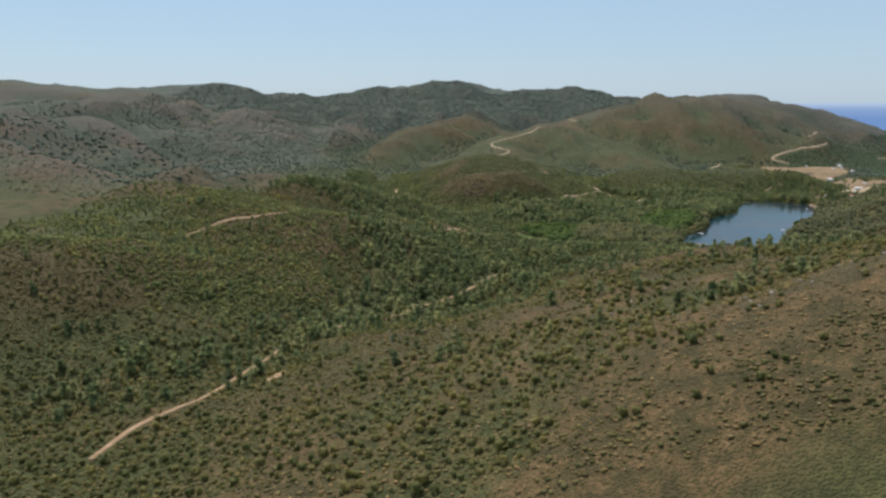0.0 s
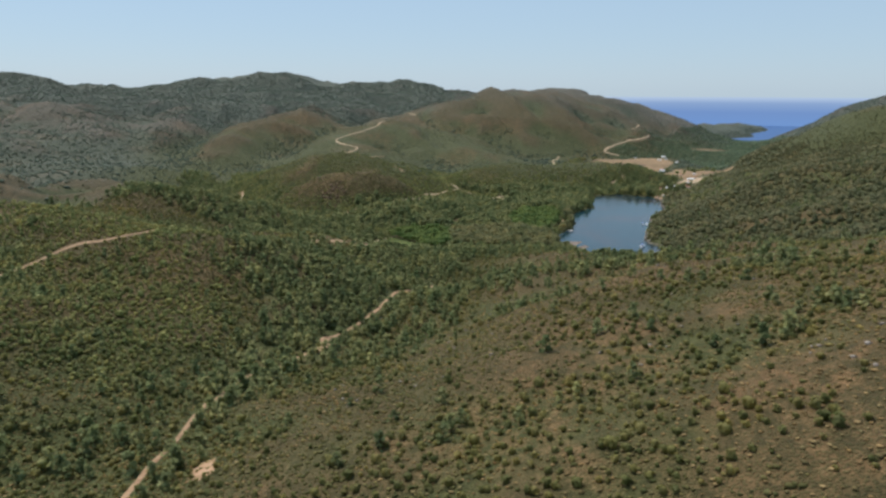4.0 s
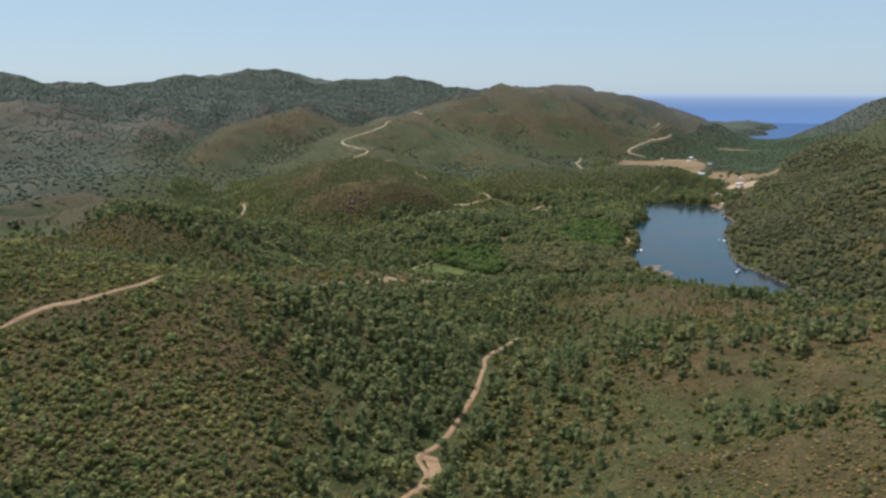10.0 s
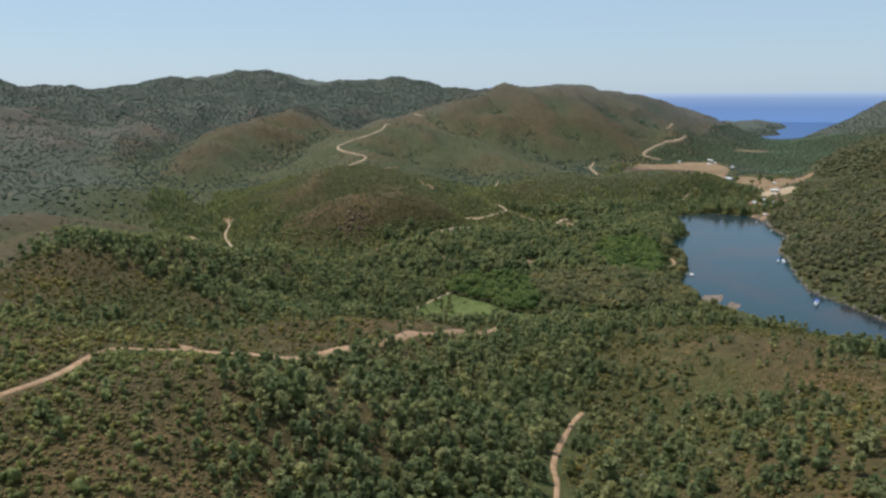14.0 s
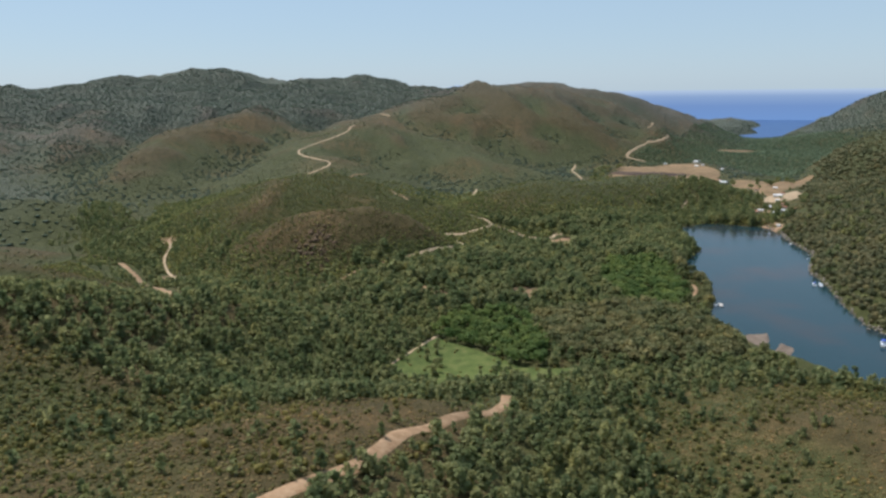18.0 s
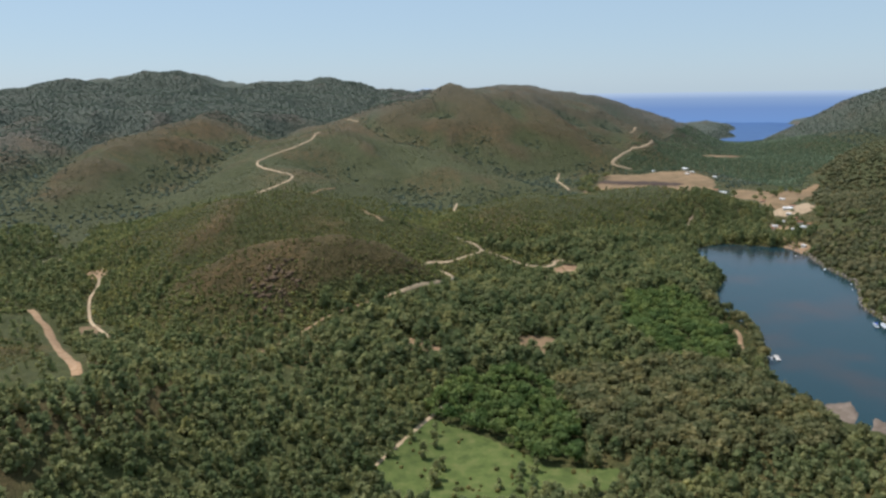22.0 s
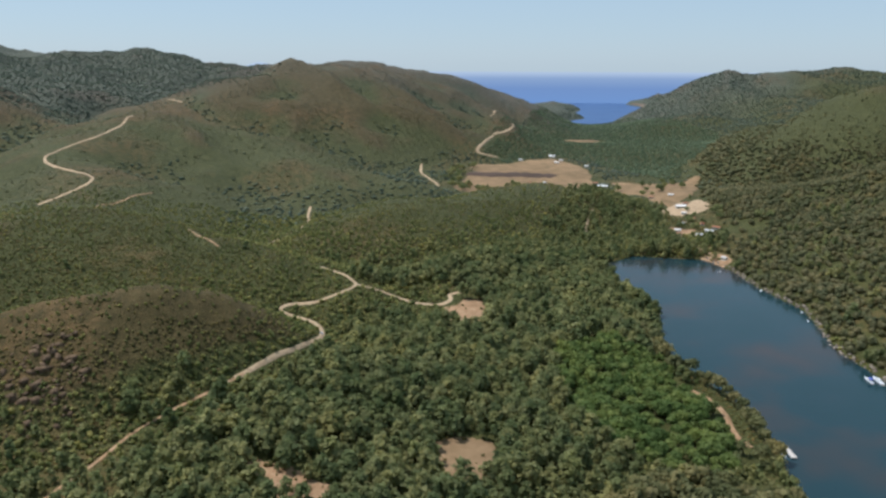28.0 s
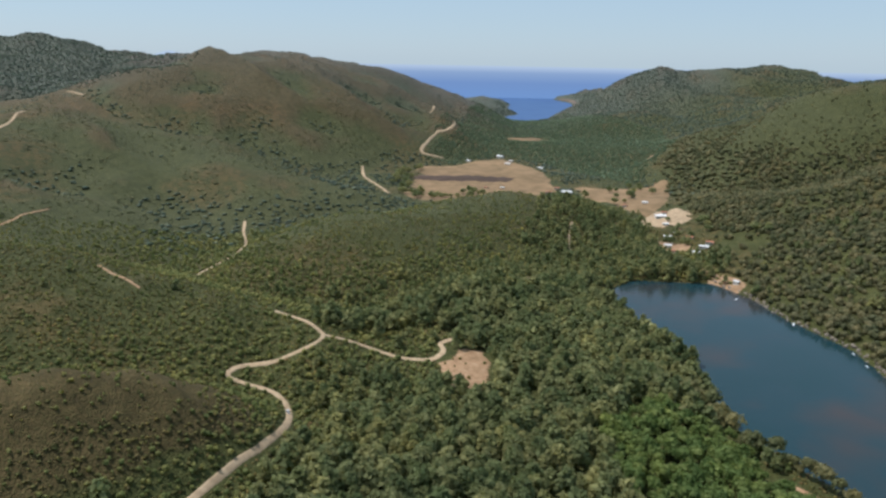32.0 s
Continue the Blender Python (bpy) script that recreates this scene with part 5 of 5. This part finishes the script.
# ---------------------------------------------------------------- things on the water and ashore
WHITE = painted("white_hull", (0.78, 0.79, 0.80), 0.35)
BLUE = painted("blue_canvas", (0.05, 0.10, 0.42), 0.7)
GLASS = painted("dark_glass", (0.015, 0.018, 0.022), 0.12)
STEEL = painted("grey_steel", (0.42, 0.43, 0.44), 0.4, 0.6)
PLANK = earthy("grey_planks", (0.40, 0.37, 0.33), (0.52, 0.49, 0.45), (0.62, 0.60, 0.56), 1.5)
PLASTER = earthy("pale_plaster", (0.46, 0.42, 0.36), (0.58, 0.54, 0.47), (0.68, 0.64, 0.57), 0.8)
TILE = earthy("red_roof_tiles", (0.26, 0.11, 0.065), (0.36, 0.165, 0.10), (0.45, 0.23, 0.15), 1.2)
SHEET = earthy("white_sheet_roof", (0.60, 0.60, 0.60), (0.72, 0.72, 0.71), (0.80, 0.80, 0.78), 0.7)
TIMBER = earthy("dark_timber", (0.07, 0.05, 0.035), (0.12, 0.085, 0.06), (0.18, 0.13, 0.09), 1.5)
RUBBER = painted("black_rubber", (0.02, 0.02, 0.02), 0.85)
SILVER = painted("light_car_paint", (0.62, 0.63, 0.64), 0.3, 0.2)


def part(name, bm, mat, parent, label=""):
    me = bpy.data.meshes.new(name)
    bm.to_mesh(me)
    bm.free()
    me.materials.append(mat)
    ob = new(name, me)
    ob.parent = parent
    return tagged(ob, label)


def box(sx, sy, sz, at=(0, 0, 0), bevel=0.05, taper=1.0):
    bm = bmesh.new()
    bmesh.ops.create_cube(bm, size=1)
    for v in bm.verts:
        k = taper if v.co.z > 0 else 1.0
        v.co = Vector((v.co.x * sx * k + at[0], v.co.y * sy * k + at[1], v.co.z * sz + at[2]))
    if bevel:
        bmesh.ops.bevel(bm, geom=bm.edges[:], offset=bevel, segments=1, affect="EDGES")
    return bm


def rod(a, b, r, sides=8):
    bm = bmesh.new()
    a, b = Vector(a), Vector(b)
    bmesh.ops.create_cone(bm, segments=sides, radius1=r, radius2=r * 0.8, depth=(b - a).length, cap_ends=True)
    bmesh.ops.transform(bm, matrix=Matrix.Translation((a + b) / 2) @ (b - a).to_track_quat("Z", "Y").to_matrix().to_4x4(), verts=bm.verts)
    return bm


def hull(length, beam, deck, draft):
    """A boat's hull, its bow towards +y."""
    bm = bmesh.new()
    rings = []
    for k in range(9):
        s = k / 8
        w = beam / 2 * (0.82 + 0.18 * math.sin(s * 2.4)) * (1 - max(0, s - 0.45) ** 2 * 3.3)
        w = max(w, 0.04)
        yy, top = (s - 0.5) * length, deck + 0.35 * s * s
        rings.append([bm.verts.new((q * w * m, yy + (0.05 * length * s if q and z > 0 else 0), z)) for q, m, z in
                      ((-1, 1.0, top), (-1, 0.8, 0.1), (0, 0, -draft), (1, 0.8, 0.1), (1, 1.0, top))])
    for a, b in zip(rings, rings[1:]):
        for k in range(4):
            bm.faces.new((a[k], a[k + 1], b[k + 1], b[k]))
        bm.faces.new((a[4], a[0], b[0], b[4]))
    bm.faces.new(rings[0])
    bm.faces.new(rings[-1][::-1])
    bmesh.ops.recalc_face_normals(bm, faces=bm.faces)
    return bm


def motor_boat(at, turn, length, label, awning=False, mast=False):
    b = new("motor_boat")
    beam = length * 0.3
    part("hull", hull(length, beam, 0.11 * length * 0.9, 0.4), WHITE, b)
    d = 0.1 * length
    cabin = part("cabin", box(beam * 0.62, length * 0.4, 0.1 * length, (0, -0.04 * length, d + 0.05 * length), 0.12, 0.82), WHITE, b)
    part("windscreen", box(beam * 0.5, 0.12, 0.055 * length, (0, 0.165 * length, d + 0.055 * length), 0.02), GLASS, cabin, "dark tinted windscreen")
    for s in (-1, 1):
        part("side_window", box(0.1, length * 0.26, 0.04 * length, (s * beam * 0.288, -0.05 * length, d + 0.06 * length), 0.02), GLASS, cabin)
    part("rail", rod((-beam * 0.3, 0.3 * length, d + 0.5), (beam * 0.3, 0.3 * length, d + 0.5), 0.04), STEEL, b)
    part("transom_platform", box(beam * 0.8, 0.09 * length, 0.12, (0, -0.53 * length, 0.25), 0.03), PLANK, b)
    if awning:
        part("awning", box(beam * 0.85, length * 0.34, 0.12, (0, -0.2 * length, d + 0.2 * length), 0.04), BLUE, b, "blue canvas sun awning")
        for sx in (-1, 1):
            for sy in (-0.34, -0.06):
                part("awning_pole", rod((sx * beam * 0.36, sy * length, d), (sx * beam * 0.36, sy * length, d + 0.2 * length), 0.04), STEEL, b)
    if mast:
        part("mast", rod((0, 0.05 * length, d), (0, 0.05 * length, d + length * 0.75), 0.09), STEEL, b, "tall bare mast")
        part("boom", rod((0, 0.03 * length, d + 0.22 * length), (0, -0.38 * length, d + 0.24 * length), 0.06), BLUE, b, "boom with furled blue sail")
    b.matrix_basis = pose(at[0], at[1], 0.0, 0, 0, turn)
    return tagged(b, label, "boat")


motor_boat((309, 949), -42, 13, "white yacht with blue canvas and a tall mast at anchor", True, True)
motor_boat((319, 863), 22, 11, "white motor boat moored off the wooded shore")
motor_boat((374, 1104), -27, 11, "white motor boat tied up beside another along the shore")
motor_boat((369.2, 1106.8), -27, 9, "white open boat with dark awning at the rocky shore", True)
motor_boat((464, 1276), -60, 5.5, "small white boat near the rocky shore")
motor_boat((478, 1338), -70, 4.5, "small white dinghy at the far end of the lake")
motor_boat((446, 1219), -40, 3.6, "small white rowing boat by the shore")
motor_boat((432, 1202), -40, 3.4, "small pale rowing boat near the trees")


def dock(at, turn):
    d = new("swim_dock")
    for k in range(8):
        part("plank", box(2.9, 1.28, 0.12, (0, -4.55 + 1.3 * k, 0.75), 0.02), PLANK, d)
    for s in (-1, 1):
        for k in range(3):
            part("float", box(0.8, 2.6, 0.6, (s * 0.95, -3.4 + 3.4 * k, 0.3), 0.12), WHITE, d, "white plastic float")
    for k in range(5):
        part("walkway_plank", box(1.15, 1.1, 0.1, (-2.1 - 1.18 * k, 0.8, 0.72), 0.02), PLANK, d)
    for k in (0, 2, 4):
        for s in (-0.45, 0.45):
            part("post", rod((-2.1 - 1.18 * k, 0.8 + s, -1.5), (-2.1 - 1.18 * k, 0.8 + s, 1.3), 0.09), TIMBER, d)
    d.matrix_basis = pose(at[0], at[1], 0, 0, 0, turn)
    return tagged(d, "pale floating swim dock with a plank walkway to shore", "dock")


dock((247, 1064.5), -25)
motor_boat((242.4, 1064.3), 155, 4.4, "small white boat tied beside the swim dock")


def wheel(parent, at):
    bm = bmesh.new()
    bmesh.ops.create_cone(bm, segments=16, radius1=0.36, radius2=0.36, depth=0.26, cap_ends=True)
    bmesh.ops.bevel(bm, geom=[e for e in bm.edges if e.is_boundary or len(e.link_faces) == 2 and e.calc_face_angle(0) > 1], offset=0.05, segments=1, affect="EDGES")
    bmesh.ops.transform(bm, matrix=pose(*at, 0, 90, 0), verts=bm.verts)
    w = part("wheel", bm, RUBBER, parent)
    bm = bmesh.new()
    bmesh.ops.create_cone(bm, segments=12, radius1=0.2, radius2=0.17, depth=0.28, cap_ends=True)
    bmesh.ops.transform(bm, matrix=pose(*at, 0, 90, 0), verts=bm.verts)
    part("rim", bm, STEEL, w)


def car(at, turn, label):
    c = new("car")
    bm = bmesh.new()
    side = [(-2.15, 0.35), (-2.2, 0.75), (-2.05, 1.0), (1.0, 1.05), (2.05, 0.85), (2.2, 0.6), (2.15, 0.35)]
    left, right = [[bm.verts.new((s * 0.86, a, z)) for a, z in side] for s in (-1, 1)]
    bm.faces.new(left)
    bm.faces.new(right[::-1])
    for k in range(len(side)):
        bm.faces.new((left[k], right[k], right[(k + 1) % len(side)], left[(k + 1) % len(side)]))
    bmesh.ops.recalc_face_normals(bm, faces=bm.faces)
    bmesh.ops.bevel(bm, geom=bm.edges[:], offset=0.06, segments=1, affect="EDGES")
    body = part("body", bm, SILVER, c)
    part("cabin", box(1.5, 2.5, 0.62, (0, -0.55, 1.34), 0.08, 0.8), GLASS, c, "dark glazed cabin")
    part("roof", box(1.2, 1.7, 0.07, (0, -0.55, 1.67), 0.03), SILVER, c)
    part("bonnet", box(1.35, 0.95, 0.05, (0, 1.45, 0.99), 0.02), GLASS, c, "black bonnet")
    for s in (-1, 1):
        part("headlight", box(0.32, 0.1, 0.16, (s * 0.6, 2.17, 0.68), 0.02), WHITE, body)
        for a in (-1.35, 1.35):
            wheel(c, (s * 0.82, a, 0.36))
    c.matrix_basis = pose(at[0], at[1], float(ground_z(at[0], at[1])) + 0.3, 0, 0, turn)
    return tagged(c, label, "car")


car((72.0, 1316), -8, "light grey car with dark windows on the dirt road")


def gable(w, d, h, over):
    bm = bmesh.new()
    v = [bm.verts.new(p) for p in ((-w / 2 - over, -d / 2 - over, 0), (0, -d / 2 - over, h), (w / 2 + over, -d / 2 - over, 0), (-w / 2 - over, d / 2 + over, 0), (0, d / 2 + over, h), (w / 2 + over, d / 2 + over, 0))]
    for f in ((0, 1, 4, 3), (1, 2, 5, 4), (0, 2, 1), (3, 4, 5), (0, 3, 5, 2)):
        bm.faces.new([v[k] for k in f])
    bmesh.ops.recalc_face_normals(bm, faces=bm.faces)
    return bm


def house(at, turn, w, d, h, roof, label, category="house"):
    o = new("farm_house" if category == "house" else "barn")
    part("walls", box(w, d, h + 1.0, (0, 0, h / 2 - 0.5), 0.03), PLASTER, o)
    bm = gable(w, d, w * 0.22, 0.4)
    bmesh.ops.translate(bm, vec=(0, 0, h), verts=bm.verts)
    part("roof", bm, roof, o)
    door = part("door", box(0.12, 1.1, 2.0, (w / 2 + 0.03, 0, 1.0), 0.02), TIMBER, o)
    part("handle", box(0.1, 0.12, 0.05, (w / 2 + 0.12, 0.4, 1.0), 0.01), STEEL, door)
    for s in (-1, 1):
        for a in (-1, 1):
            win = part("window", box(0.12, 1.1, 1.0, (s * (w / 2 + 0.02), a * d * 0.3, 1.6), 0.02), TIMBER, o)
            part("pane", box(0.1, 0.9, 0.8, (s * (w / 2 + 0.06), a * d * 0.3, 1.6), 0.0), GLASS, win)
    o.matrix_basis = pose(at[0], at[1], float(ground_z(at[0], at[1])) + 0.2, 0, 0, turn)
    return tagged(o, label, category)


house((655, 1582), 62, 7, 13, 3.2, SHEET, "low farm building with a white sheet roof beside the hay meadow", "barn")
house((668, 1588), 62, 5, 7, 2.8, TILE, "small plastered house with red roof tiles by the farm yard")
house((672, 1775), 40, 8, 15, 3.4, SHEET, "long barn with a pale sheet roof between the fields", "barn")
house((655, 1795), 40, 5, 8, 3.0, TILE, "small house with a red roof beside the long barn")
house((827, 2150), 20, 9, 13, 3.6, SHEET, "white-roofed barn at the far edge of the straw field", "barn")
house((800, 1992), 30, 5, 8, 2.8, SHEET, "small white shed at the field's edge", "barn")
house((622, 1866), 15, 4, 6, 2.6, SHEET, "small white hut in the straw field", "barn")
house((600, 1878), 10, 4, 7, 2.4, TILE, "low brown-roofed hut in the straw field")
house((563, 1488), 50, 5, 7, 2.8, SHEET, "white-roofed hut in the yard above the beach", "barn")
house((580, 1455), 35, 5, 9, 2.6, SHEET, "low white beach building among the trees", "barn")
house((598, 1462), 30, 5, 8, 2.6, TILE, "small red-roofed house among the shore trees")
house((612, 1500), 45, 5, 7, 2.6, TILE, "small brown-roofed house under the slope")
house((540, 1462), 20, 4, 6, 2.5, TILE, "small red-roofed hut in the clay yard near the beach")
house((556, 1446), 70, 4, 7, 2.5, SHEET, "narrow white-roofed hut near the lake's north end", "barn")
house((596, 1518), 40, 5, 8, 2.7, SHEET, "pale sheet-roofed shelter beside the farm lane", "barn")
house((628, 1532), 55, 5, 7, 2.7, TILE, "small brown-roofed house beside the farm lane")
house((640, 1560), 60, 4, 6, 2.5, SHEET, "white shed behind the farm yard", "barn")
house((690, 1640), 30, 4, 7, 2.6, SHEET, "pale hut among trees in the hay meadow", "barn")
house((661, 1648), 30, 4, 6, 2.6, TILE, "little red-roofed hut under the meadow trees")
house((685, 1812), 40, 5, 8, 2.8, TILE, "red-roofed house at the corner of the straw field")
house((776, 2058), 25, 5, 10, 2.8, SHEET, "white shed along the upper edge of the straw field", "barn")
house((812, 2096), 25, 4, 8, 2.6, SHEET, "low white hut below the white-roofed barn", "barn")
house((504, 1358), 10, 3.5, 5, 2.4, SHEET, "small white shelter on the sandy lake shore", "barn")
house((730, 2120), 10, 5, 9, 2.6, SHEET, "pale shed at the north edge of the straw field", "barn")

# trees that stand alone in the fields
x = np.concatenate([rng.uniform(446, 500, 16), rng.uniform(500, 560, 10), 470 + np.linspace(0, 120, 22) + rng.uniform(-14, 14, 22), rng.uniform(660, 790, 14), rng.uniform(560, 660, 20)])
y = np.concatenate([rng.uniform(1820, 1885, 16), rng.uniform(1825, 1860, 10), 1925 + np.linspace(0, 165, 22) + rng.uniform(-12, 12, 22), rng.uniform(1660, 1770, 14), rng.uniform(1420, 1580, 20)])
size = rng.uniform(6, 12, len(x))
plant_trees("field_tree", np.ones(len(x), bool), [tree_meshes("round", 110 + s, 150, PINE) for s in range(4)],
            "dark green rounded tree standing alone in the straw field", "tree", "field trees")
# bare trunks beside the lane
x, y = np.array([47.0, 53.0, 41.0, 62.0, 150.0, 162.0]), np.array([1262.0, 1268.0, 1254.0, 1282.0, 1330.0, 1322.0])
for k in range(len(x)):
    t = new("dead_tree")
    h = 9 + 1.5 * (k % 3)
    me = bpy.data.meshes.new("trunk")
    v, f, m = join([(*trunk_form(h, 0.17, 0.5, 6), 0)])
    me.from_pydata(v.tolist(), [], f.tolist())
    me.materials.append(BARK)
    new("trunk", me).parent = t
    for j in range(5):
        v, f = limb_form(h * (0.45 + 0.1 * j), 1.3, 0.5, 1.9 * j + k, 0.06)
        me = bpy.data.meshes.new("limb")
        me.from_pydata(v.tolist(), [], f.tolist())
        me.materials.append(BARK)
        new("limb", me).parent = t
    t.matrix_basis = pose(float(x[k]), float(y[k]), float(ground_z(x[k], y[k])) - 0.2)
    tagged(t, "bare dead pine trunk with a few short limbs", "dead tree", "dead trees beside the lane")

# ---------------------------------------------------------------- far distance


# self-glowing colour that stands in for haze over far land
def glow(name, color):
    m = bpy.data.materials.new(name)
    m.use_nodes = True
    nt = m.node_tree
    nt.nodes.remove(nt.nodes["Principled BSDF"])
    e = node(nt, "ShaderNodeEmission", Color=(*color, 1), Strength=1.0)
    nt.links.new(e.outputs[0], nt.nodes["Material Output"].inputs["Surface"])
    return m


def skyline(name, bearing, spread, base, rise, distance, color, seed, label):
    """A far mountain range as a strip of backdrop, its haze painted as one glowing colour."""
    n = 60
    s = np.linspace(-1, 1, n)
    a = np.radians(bearing + s * spread)
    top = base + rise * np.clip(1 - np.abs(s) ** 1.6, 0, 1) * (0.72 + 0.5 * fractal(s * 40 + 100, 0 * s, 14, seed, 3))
    px, py = 23 + distance * np.sin(a), -14 + distance * np.cos(a)
    co = [(float(px[k]), float(py[k]), z) for z_of in (0 * top + base - 60, top) for k, z in enumerate(z_of)]
    f = [(k, k + 1, n + k + 1, n + k) for k in range(n - 1)]
    return tagged(link(name, co, f, glow(name + "_haze", color), True), label, "backdrop", kind="structure")


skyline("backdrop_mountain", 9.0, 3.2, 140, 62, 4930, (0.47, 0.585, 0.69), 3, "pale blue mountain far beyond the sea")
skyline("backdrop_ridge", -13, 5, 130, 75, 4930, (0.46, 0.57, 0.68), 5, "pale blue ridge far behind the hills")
